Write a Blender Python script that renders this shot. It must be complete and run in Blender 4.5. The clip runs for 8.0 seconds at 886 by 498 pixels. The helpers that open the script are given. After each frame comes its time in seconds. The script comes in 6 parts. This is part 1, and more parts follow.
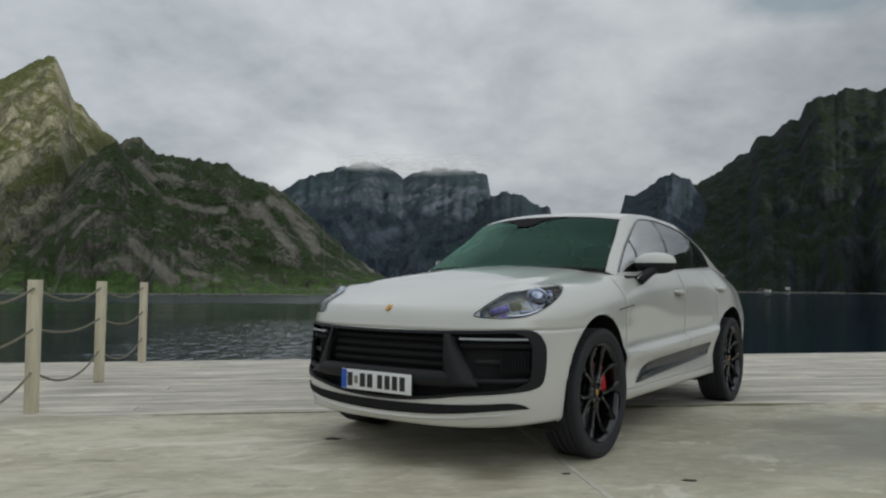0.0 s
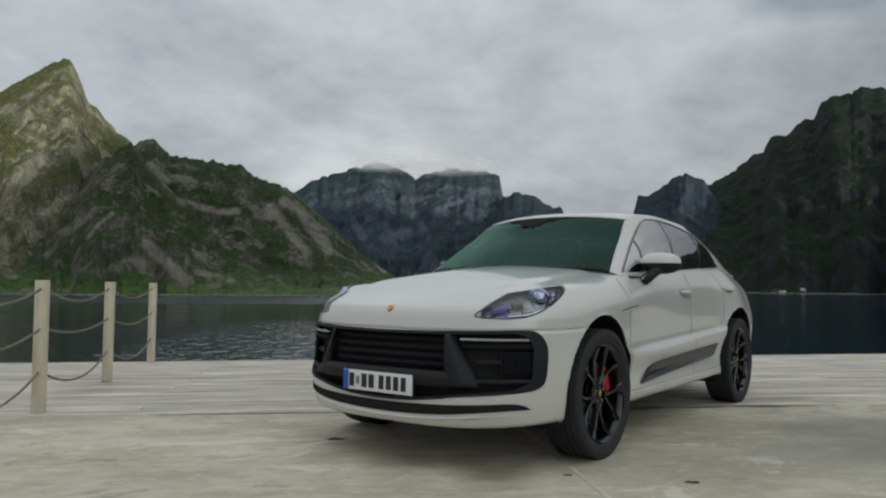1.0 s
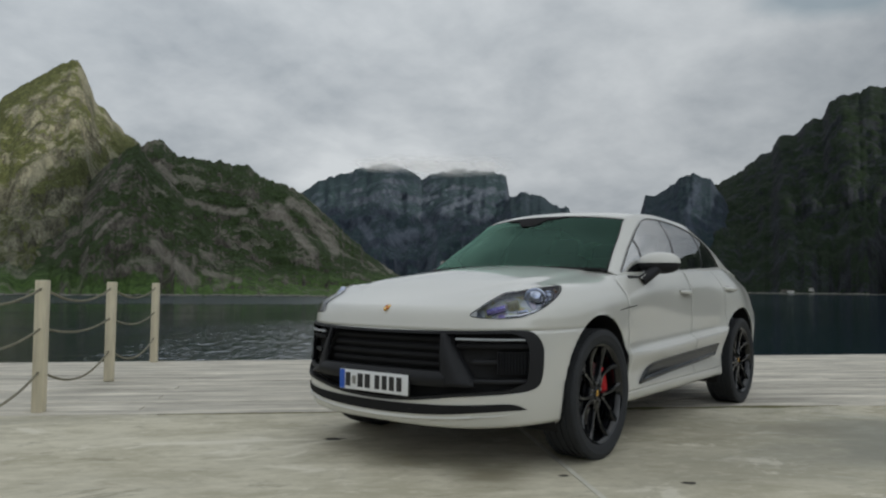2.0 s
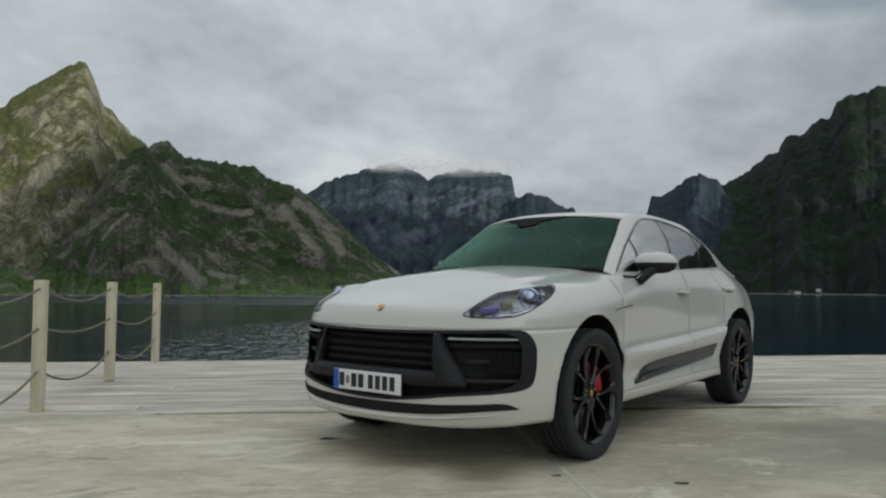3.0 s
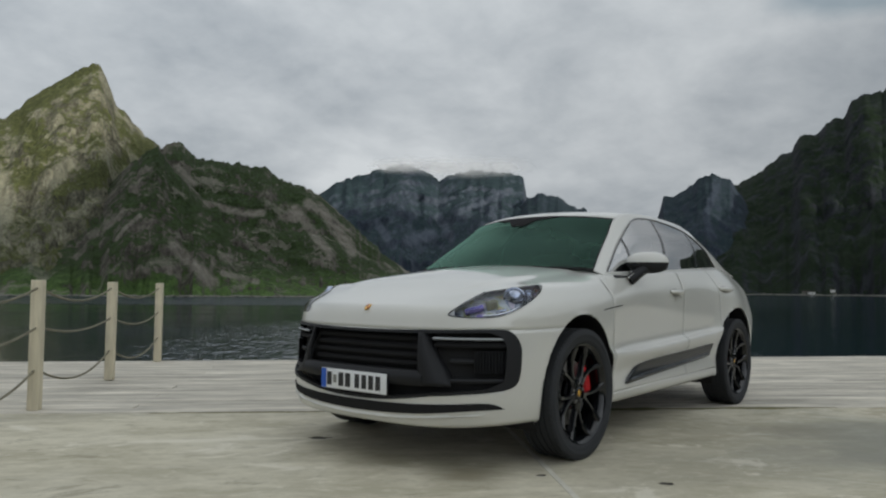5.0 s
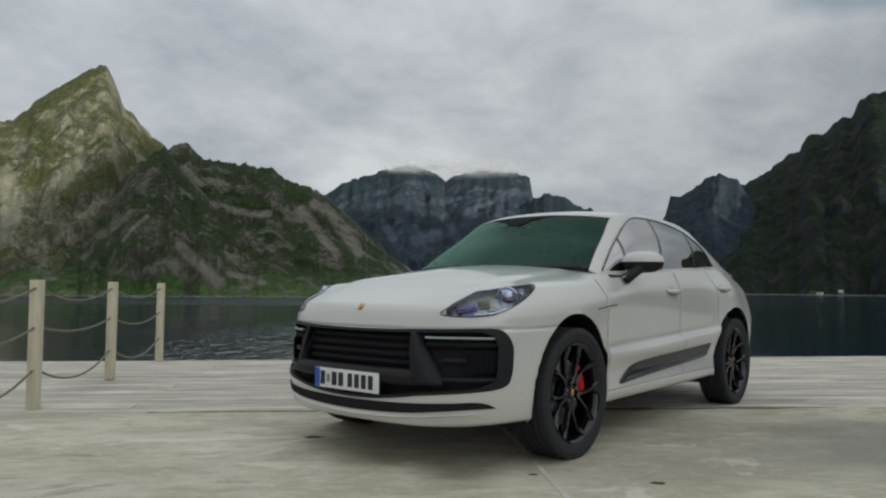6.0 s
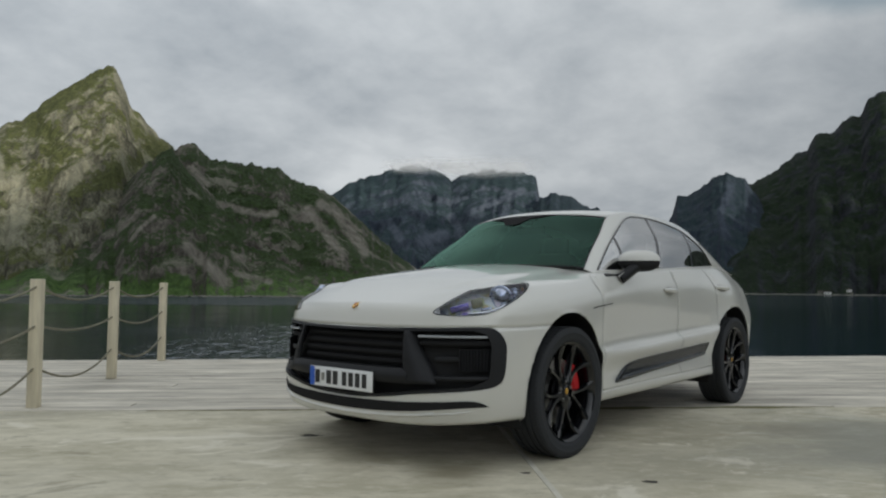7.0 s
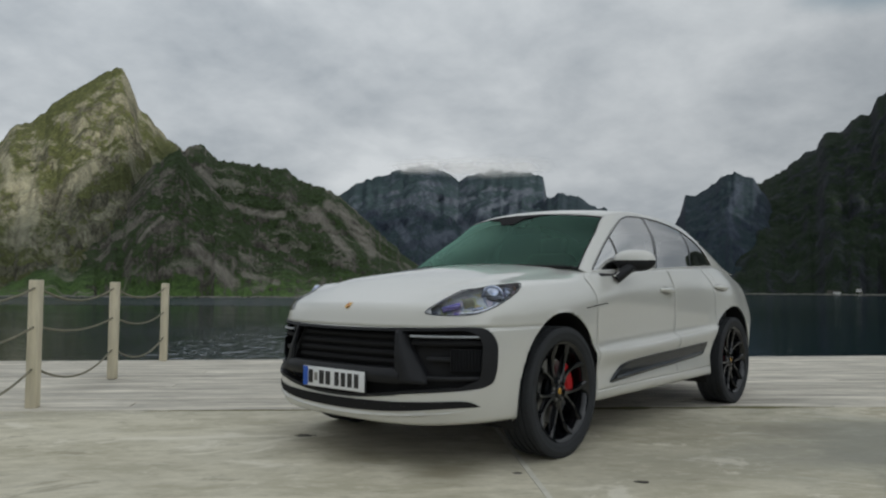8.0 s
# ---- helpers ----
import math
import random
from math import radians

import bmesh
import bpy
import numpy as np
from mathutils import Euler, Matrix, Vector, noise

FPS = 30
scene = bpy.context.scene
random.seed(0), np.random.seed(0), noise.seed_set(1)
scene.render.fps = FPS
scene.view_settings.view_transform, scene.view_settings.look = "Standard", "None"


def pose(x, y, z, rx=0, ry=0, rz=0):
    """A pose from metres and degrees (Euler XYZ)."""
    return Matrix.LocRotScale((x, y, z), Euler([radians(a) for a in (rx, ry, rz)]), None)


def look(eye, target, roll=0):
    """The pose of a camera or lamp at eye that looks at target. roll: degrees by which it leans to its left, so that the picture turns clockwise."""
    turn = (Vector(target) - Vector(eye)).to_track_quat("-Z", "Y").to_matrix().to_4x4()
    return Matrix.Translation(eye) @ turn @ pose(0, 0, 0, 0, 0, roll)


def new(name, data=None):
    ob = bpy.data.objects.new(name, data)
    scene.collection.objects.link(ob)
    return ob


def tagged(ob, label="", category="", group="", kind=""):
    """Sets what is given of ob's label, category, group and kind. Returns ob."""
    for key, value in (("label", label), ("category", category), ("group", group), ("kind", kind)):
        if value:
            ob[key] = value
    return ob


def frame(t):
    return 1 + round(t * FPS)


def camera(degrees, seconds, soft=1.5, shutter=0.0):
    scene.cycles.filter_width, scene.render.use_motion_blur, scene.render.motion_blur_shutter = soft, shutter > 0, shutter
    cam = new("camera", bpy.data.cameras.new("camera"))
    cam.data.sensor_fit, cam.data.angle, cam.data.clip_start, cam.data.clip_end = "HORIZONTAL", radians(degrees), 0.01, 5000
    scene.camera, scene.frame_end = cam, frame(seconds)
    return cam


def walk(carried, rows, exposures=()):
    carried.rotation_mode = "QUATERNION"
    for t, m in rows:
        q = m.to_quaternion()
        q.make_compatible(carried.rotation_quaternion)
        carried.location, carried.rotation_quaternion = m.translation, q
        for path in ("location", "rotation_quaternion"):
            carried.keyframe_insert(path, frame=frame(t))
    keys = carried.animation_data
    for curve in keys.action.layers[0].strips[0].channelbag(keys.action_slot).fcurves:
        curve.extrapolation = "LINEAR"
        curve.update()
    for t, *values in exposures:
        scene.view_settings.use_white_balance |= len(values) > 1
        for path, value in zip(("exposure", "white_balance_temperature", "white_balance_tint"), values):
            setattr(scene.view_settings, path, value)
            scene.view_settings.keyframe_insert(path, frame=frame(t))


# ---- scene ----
cam = camera(62.5, 8.0, soft=2.2)
PATH = [
    (0, (5.407, 2.752, 0.981), (3.799, 1.566, 1.086), 0.5),
    (0.5, (5.385, 2.769, 0.98), (3.788, 1.569, 1.086), 0.5),
    (1, (5.362, 2.794, 0.978), (3.775, 1.582, 1.085), 0.5),
    (1.5, (5.34, 2.813, 0.977), (3.759, 1.593, 1.084), 0.5),
    (3, (5.274, 2.889, 0.971), (3.708, 1.65, 1.08), 0.5),
    (3.5, (5.256, 2.919, 0.968), (3.695, 1.674, 1.078), 0.5),
    (4, (5.236, 2.949, 0.968), (3.679, 1.698, 1.078), 0.5),
    (4.5, (5.214, 2.974, 0.968), (3.662, 1.717, 1.078), 0.5),
    (6, (5.144, 3.062, 0.962), (3.609, 1.786, 1.073), 0.5),
    (6.5, (5.127, 3.094, 0.96), (3.597, 1.811, 1.071), 0.4),
    (7, (5.106, 3.123, 0.958), (3.582, 1.833, 1.068), 0.5),
    (7.5, (5.083, 3.152, 0.957), (3.565, 1.855, 1.068), 0.4),
    (8, (5.049, 3.186, 0.956), (3.538, 1.881, 1.067), 0.4),
]
walk(cam, [(t, look(eye, target, roll)) for t, eye, target, roll in PATH])

# ---- world, sun, exposure ----
SUN_AZ, SUN_EL = 75.0, 6.0
world = bpy.data.worlds.new("overcast_sky")
scene.world = world
world.use_nodes = True
wt = world.node_tree
wt.nodes.clear()


def wnode(kind, **values):
    n = wt.nodes.new(kind)
    for key, value in values.items():
        n.inputs[key].default_value = value
    return n


def wmath(op, a, b=None):
    n = wt.nodes.new("ShaderNodeMath")
    n.operation = op
    for i, v in enumerate((a, b)):
        if v is None:
            continue
        if isinstance(v, (int, float)):
            n.inputs[i].default_value = v
        else:
            wt.links.new(v, n.inputs[i])
    return n.outputs[0]


coord = wt.nodes.new("ShaderNodeTexCoord")
sep = wt.nodes.new("ShaderNodeSeparateXYZ")
wt.links.new(coord.outputs["Generated"], sep.inputs[0])
height = wmath("MAXIMUM", sep.outputs[2], 0.0)
flat = wmath("ADD", height, 0.33)
plane = wt.nodes.new("ShaderNodeCombineXYZ")
wt.links.new(wmath("DIVIDE", sep.outputs[0], flat), plane.inputs[0])
wt.links.new(wmath("DIVIDE", sep.outputs[1], flat), plane.inputs[1])
big = wnode("ShaderNodeTexNoise", Scale=1.25, Detail=9.0, Roughness=0.50, Distortion=0.12)
fine = wnode("ShaderNodeTexNoise", Scale=4.2, Detail=8.0, Roughness=0.58, Distortion=0.15)
drift = wt.nodes.new("ShaderNodeVectorMath")
drift.operation = "ADD"
drift.inputs[1].default_value = (9.2, -6.3, 0.0)
wt.links.new(plane.outputs[0], drift.inputs[0])
for n in (big, fine):
    wt.links.new(drift.outputs[0], n.inputs["Vector"])
billow = wmath("ADD", wmath("MULTIPLY", big.outputs["Fac"], 0.70), wmath("MULTIPLY", fine.outputs["Fac"], 0.30))
ramp = wt.nodes.new("ShaderNodeValToRGB")
ramp.color_ramp.elements[0].position, ramp.color_ramp.elements[0].color = 0.39, (0.60, 0.665, 0.727, 1)
ramp.color_ramp.elements[1].position, ramp.color_ramp.elements[1].color = 0.61, (1.105, 1.165, 1.205, 1)
wt.links.new(billow, ramp.inputs[0])
sky = wt.nodes.new("ShaderNodeTexSky")
sky.sky_type, sky.sun_disc = "NISHITA", False
sky.sun_elevation, sky.sun_rotation = radians(SUN_EL), radians(90 - SUN_AZ)
# the overcast sky is about twice as bright overhead as at the horizon
lift = wmath("ADD", wmath("MULTIPLY", wmath("POWER", height, 1.15), 0.42), 0.470)
# the cloud is thinner along the axis of the fjord
thin = wt.nodes.new("ShaderNodeVectorMath")
thin.operation = "DOT_PRODUCT"
thin.inputs[1].default_value = (math.cos(radians(262)), math.sin(radians(262)), 0.0)
wt.links.new(coord.outputs["Generated"], thin.inputs[0])
lift = wmath("MULTIPLY", lift, wmath("ADD", wmath("MULTIPLY", wmath("ABSOLUTE", thin.outputs["Value"]), 0.37), 0.765))
# and glows round the low sun behind it
glow = wt.nodes.new("ShaderNodeVectorMath")
glow.operation = "DOT_PRODUCT"
glow.inputs[1].default_value = Vector((math.cos(radians(SUN_AZ)), math.sin(radians(SUN_AZ)), math.tan(radians(SUN_EL)))).normalized()
wt.links.new(coord.outputs["Generated"], glow.inputs[0])
lift = wmath("MULTIPLY", lift, wmath("ADD", wmath("MULTIPLY", wmath("POWER", wmath("MAXIMUM", glow.outputs["Value"], 0.0), 4.0), 1.1), 1.0))
cloud = wt.nodes.new("ShaderNodeVectorMath")
cloud.operation = "SCALE"
wt.links.new(ramp.outputs[0], cloud.inputs[0])
wt.links.new(lift, cloud.inputs["Scale"])
gap = wt.nodes.new("ShaderNodeMapRange")
gap.inputs["From Min"].default_value, gap.inputs["From Max"].default_value, gap.inputs["To Min"].default_value = 0.27, 0.39, 0.45
# one rift in the cloud shows pale blue sky
rift = wt.nodes.new("ShaderNodeVectorMath")
rift.operation = "SUBTRACT"
rift.inputs[1].default_value = (-0.930, -0.160, 0.346)
wt.links.new(coord.outputs["Generated"], rift.inputs[0])
squash = wt.nodes.new("ShaderNodeVectorMath")
squash.operation = "MULTIPLY"
squash.inputs[1].default_value = (3.0, 5.2, 21.0)
wt.links.new(rift.outputs[0], squash.inputs[0])
reach = wt.nodes.new("ShaderNodeVectorMath")
reach.operation = "LENGTH"
wt.links.new(squash.outputs[0], reach.inputs[0])
near_rift = wmath("MAXIMUM", wmath("SUBTRACT", 1.0, reach.outputs["Value"]), 0.0)
wt.links.new(wmath("SUBTRACT", wmath("MAXIMUM", billow, 0.375), wmath("MULTIPLY", wmath("MULTIPLY", near_rift, fine.outputs["Fac"]), 0.60)), gap.inputs[0])
cloud_bg, sky_bg, mixed = wnode("ShaderNodeBackground", Strength=1.0), wnode("ShaderNodeBackground", Strength=0.15), wt.nodes.new("ShaderNodeMixShader")
wt.links.new(cloud.outputs[0], cloud_bg.inputs["Color"])
wt.links.new(sky.outputs[0], sky_bg.inputs["Color"])
wt.links.new(gap.outputs[0], mixed.inputs[0])
wt.links.new(sky_bg.outputs[0], mixed.inputs[1])
wt.links.new(cloud_bg.outputs[0], mixed.inputs[2])
wt.links.new(mixed.outputs[0], wt.nodes.new("ShaderNodeOutputWorld").inputs[0])

sun = new("sun", bpy.data.lights.new("sun", "SUN"))
sun.data.energy, sun.data.angle, sun.data.color = 3.2, radians(0.5), (1.0, 0.94, 0.82)
sun.matrix_world = look((0, 0, 0), (-math.cos(radians(SUN_AZ)), -math.sin(radians(SUN_AZ)), -math.tan(radians(SUN_EL))))
scene.view_settings.exposure = 0.0


# ---- materials ----
def mat(name, color, rough=0.5, metal=0.0, vary=0.12, scale=6.0, bump=0.0, fine_scale=60.0, coat=0.0, island=0.0, stretch=(1, 1, 1), dark=None, spec=0.5):
    """A surface with colour varied at two scales, uneven gloss and fine relief, in object metres."""
    m = bpy.data.materials.new(name)
    m.use_nodes = True
    t = m.node_tree
    b = t.nodes["Principled BSDF"]
    tc, mp = t.nodes.new("ShaderNodeTexCoord"), t.nodes.new("ShaderNodeMapping")
    mp.inputs["Scale"].default_value = stretch
    t.links.new(tc.outputs["Object"], mp.inputs[0])
    a, c = t.nodes.new("ShaderNodeTexNoise"), t.nodes.new("ShaderNodeTexNoise")
    a.inputs["Scale"].default_value, a.inputs["Detail"].default_value = scale, 6
    c.inputs["Scale"].default_value, c.inputs["Detail"].default_value = fine_scale, 5
    for n in (a, c):
        t.links.new(mp.outputs[0], n.inputs["Vector"])
    mixn = t.nodes.new("ShaderNodeMix")
    mixn.data_type = "RGBA"
    low = dark or tuple(v * (1 - 2 * vary) for v in color)
    high = tuple(min(1, v * (1 + 2 * vary)) for v in color) if dark is None else color
    mixn.inputs["A"].default_value, mixn.inputs["B"].default_value = (*low, 1), (*high, 1)
    half = t.nodes.new("ShaderNodeMath")
    half.operation = "MULTIPLY_ADD"
    half.inputs[1].default_value = 0.45
    t.links.new(c.outputs["Fac"], half.inputs[0])
    scaled = t.nodes.new("ShaderNodeMath")
    scaled.operation = "MULTIPLY_ADD"
    scaled.inputs[1].default_value, scaled.inputs[2].default_value = 1.1, -0.28
    t.links.new(a.outputs["Fac"], scaled.inputs[0])
    t.links.new(scaled.outputs[0], half.inputs[2])
    t.links.new(half.outputs[0], mixn.inputs["Factor"])
    out = mixn.outputs["Result"]
    if island:
        info, hsv = t.nodes.new("ShaderNodeObjectInfo"), t.nodes.new("ShaderNodeHueSaturation")
        rng = t.nodes.new("ShaderNodeMapRange")
        rng.inputs["To Min"].default_value, rng.inputs["To Max"].default_value = 1 - island, 1 + island
        t.links.new(info.outputs["Random"], rng.inputs[0])
        t.links.new(rng.outputs[0], hsv.inputs["Value"])
        t.links.new(out, hsv.inputs["Color"])
        out = hsv.outputs[0]
    t.links.new(out, b.inputs["Base Color"])
    rr = t.nodes.new("ShaderNodeMapRange")
    rr.inputs["To Min"].default_value, rr.inputs["To Max"].default_value = rough * 0.85, min(1, rough * 1.15)
    t.links.new(a.outputs["Fac"], rr.inputs[0])
    t.links.new(rr.outputs[0], b.inputs["Roughness"])
    b.inputs["Metallic"].default_value = metal
    b.inputs["Coat Weight"].default_value, b.inputs["Coat Roughness"].default_value = coat, 0.03
    if bump:
        bp = t.nodes.new("ShaderNodeBump")
        bp.inputs["Strength"].default_value, bp.inputs["Distance"].default_value = 0.6, bump
        t.links.new(half.outputs[0], bp.inputs["Height"])
        t.links.new(bp.outputs[0], b.inputs["Normal"])
    b.inputs["Specular IOR Level"].default_value = spec
    return m


def mountain_material(name, rock, grass, haze, level=1.52, meadow=0.0, fineness=1.0):
    """Bare rock on the steep, grass on the gentler ground, both patchy; haze: share of aerial blue haze mixed into the
    colour.
    """
    m = bpy.data.materials.new(name)
    m.use_nodes = True
    t = m.node_tree
    b = t.nodes["Principled BSDF"]
    tc, geo, sepn = t.nodes.new("ShaderNodeTexCoord"), t.nodes.new("ShaderNodeNewGeometry"), t.nodes.new("ShaderNodeSeparateXYZ")
    t.links.new(geo.outputs["Normal"], sepn.inputs[0])

    def nz(scale, detail, stretch=(1, 1, 1), rough=0.6, distortion=0.0):
        mp, n = t.nodes.new("ShaderNodeMapping"), t.nodes.new("ShaderNodeTexNoise")
        mp.inputs["Scale"].default_value = stretch
        n.inputs["Scale"].default_value, n.inputs["Detail"].default_value, n.inputs["Roughness"].default_value = scale * fineness, detail, rough
        n.inputs["Distortion"].default_value = distortion
        t.links.new(tc.outputs["Object"], mp.inputs[0])
        t.links.new(mp.outputs[0], n.inputs["Vector"])
        return n.outputs["Fac"]

    def mth(op, a, c, d=None):
        n = t.nodes.new("ShaderNodeMath")
        n.operation = op
        for i, v in enumerate((a, c, d)):
            if isinstance(v, (int, float)):
                n.inputs[i].default_value = v
            elif v is not None:
                t.links.new(v, n.inputs[i])
        return n.outputs[0]

    def rgb(fac, c0, c1, p0=0.35, p1=0.65):
        n = t.nodes.new("ShaderNodeValToRGB")
        n.color_ramp.elements[0].position, n.color_ramp.elements[0].color = p0, (*c0, 1)
        n.color_ramp.elements[1].position, n.color_ramp.elements[1].color = p1, (*c1, 1)
        t.links.new(fac, n.inputs[0])
        return n.outputs[0]

    def attr(name_):
        n = t.nodes.new("ShaderNodeAttribute")
        n.attribute_name = name_
        return n.outputs["Fac"]

    streak = nz(0.045, 9, (1, 1, 0.32), 0.66, 0.15)
    patch = nz(0.017, 9, (1, 1, 1.3), 0.66, 0.2)
    crumb = nz(0.10, 9, (1, 1, 1), 0.72, 0.1)
    grain = nz(0.26, 9, (1, 1, 0.7), 0.75)
    rockc = rgb(streak, tuple(v * 0.42 for v in rock), tuple(v * 1.45 for v in rock), 0.38, 0.64)
    grassc = rgb(mth("ADD", mth("MULTIPLY", crumb, 0.55), mth("MULTIPLY", grain, 0.45)), tuple(v * 0.30 for v in grass), tuple(v * 1.35 for v in grass), 0.38, 0.62)
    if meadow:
        # lusher meadow and scrub along the shore; its lighter green also lifts the dark low slope
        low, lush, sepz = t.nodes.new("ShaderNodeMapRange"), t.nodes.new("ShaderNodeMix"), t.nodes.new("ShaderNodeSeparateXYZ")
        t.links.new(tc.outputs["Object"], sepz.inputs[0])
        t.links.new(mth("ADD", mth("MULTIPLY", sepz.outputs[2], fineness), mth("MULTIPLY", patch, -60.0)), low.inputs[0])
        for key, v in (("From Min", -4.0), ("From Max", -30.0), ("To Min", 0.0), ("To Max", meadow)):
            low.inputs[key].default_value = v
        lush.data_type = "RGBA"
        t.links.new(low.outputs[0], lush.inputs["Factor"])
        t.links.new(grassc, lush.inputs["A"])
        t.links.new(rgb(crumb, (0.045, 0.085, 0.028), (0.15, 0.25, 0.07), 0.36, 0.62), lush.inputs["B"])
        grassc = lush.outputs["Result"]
    scree = nz(0.011, 5, (1, 1, 0.16), 0.55, 0.4)
    pale = t.nodes.new("ShaderNodeMix")
    pale.data_type = "RGBA"
    pale.inputs["B"].default_value = (*[v * 1.75 for v in rock], 1)
    band = t.nodes.new("ShaderNodeMapRange")
    band.inputs["From Min"].default_value, band.inputs["From Max"].default_value, band.inputs["To Max"].default_value = 0.56, 0.63, 0.75
    t.links.new(scree, band.inputs[0])
    t.links.new(band.outputs[0], pale.inputs["Factor"])
    t.links.new(rockc, pale.inputs["A"])
    rough_rock = t.nodes.new("ShaderNodeMix")
    rough_rock.data_type, rough_rock.blend_type = "RGBA", "MULTIPLY"
    rough_rock.inputs["Factor"].default_value = 0.8
    t.links.new(pale.outputs["Result"], rough_rock.inputs["A"])
    t.links.new(rgb(grain, (0.35, 0.35, 0.36), (1.25, 1.25, 1.22), 0.38, 0.60), rough_rock.inputs["B"])
    rockc = rough_rock.outputs["Result"]
    slope = mth("ADD", mth("MULTIPLY", sepn.outputs[2], 0.5), mth("MULTIPLY", patch, 1.15))
    slope = mth("ADD", slope, mth("ADD", mth("MULTIPLY", crumb, 1.0), mth("MULTIPLY_ADD", grain, 0.75, -0.30)))
    slope = mth("MULTIPLY_ADD", attr("turf"), 0.34, slope)
    green = t.nodes.new("ShaderNodeMapRange")
    green.inputs["From Min"].default_value, green.inputs["From Max"].default_value = level, level + 0.12
    t.links.new(slope, green.inputs[0])
    mixn = t.nodes.new("ShaderNodeMix")
    mixn.data_type = "RGBA"
    t.links.new(green.outputs[0], mixn.inputs["Factor"])
    t.links.new(rockc, mixn.inputs["A"])
    t.links.new(grassc, mixn.inputs["B"])
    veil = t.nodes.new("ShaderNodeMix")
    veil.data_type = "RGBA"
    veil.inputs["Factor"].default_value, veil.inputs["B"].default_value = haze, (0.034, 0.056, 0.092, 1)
    # pale scree and slabs that run down across rock and grass alike
    slab = t.nodes.new("ShaderNodeMix")
    slab.data_type = "RGBA"
    run = t.nodes.new("ShaderNodeMapRange")
    for key, v in (("From Min", 0.575), ("From Max", 0.66), ("To Max", 0.6)):
        run.inputs[key].default_value = v
    t.links.new(mth("MULTIPLY_ADD", grain, 0.35, mth("MULTIPLY_ADD", nz(0.016, 4, (1, 1, 0.34), 0.55, 0.9), 1.0, -0.165)), run.inputs[0])
    tongue = t.nodes.new("ShaderNodeMapRange")
    for key, v in (("From Min", 0.27), ("From Max", 0.66), ("To Max", 0.82)):
        tongue.inputs[key].default_value = v
    ragged = mth("ADD", mth("MULTIPLY_ADD", grain, 1.3, -0.65), mth("MULTIPLY_ADD", streak, 1.2, -0.6))
    t.links.new(mth("MULTIPLY", attr("scree"), mth("ADD", ragged, 0.95)), tongue.inputs[0])
    t.links.new(mth("MAXIMUM", run.outputs[0], tongue.outputs[0]), slab.inputs["Factor"])
    t.links.new(mixn.outputs["Result"], slab.inputs["A"])
    t.links.new(rgb(mth("ADD", mth("MULTIPLY", grain, 0.5), mth("MULTIPLY", streak, 0.5)), tuple(v * 0.9 for v in rock), tuple(min(0.6, v * 2.2) for v in rock), 0.38, 0.62), slab.inputs["B"])
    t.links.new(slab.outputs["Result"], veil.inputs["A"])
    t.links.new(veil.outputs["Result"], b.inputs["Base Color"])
    b.inputs["Roughness"].default_value = 0.95
    b.inputs["Specular IOR Level"].default_value = 0.1
    bp = t.nodes.new("ShaderNodeBump")
    bp.inputs["Strength"].default_value, bp.inputs["Distance"].default_value = 1.0 - 0.9 * haze, 5.0 / fineness
    t.links.new(mth("ADD", mth("MULTIPLY", streak, 0.7), mth("ADD", mth("MULTIPLY", crumb, 0.5), mth("MULTIPLY", grain, 0.5))), bp.inputs["Height"])
    t.links.new(bp.outputs[0], b.inputs["Normal"])
    return m


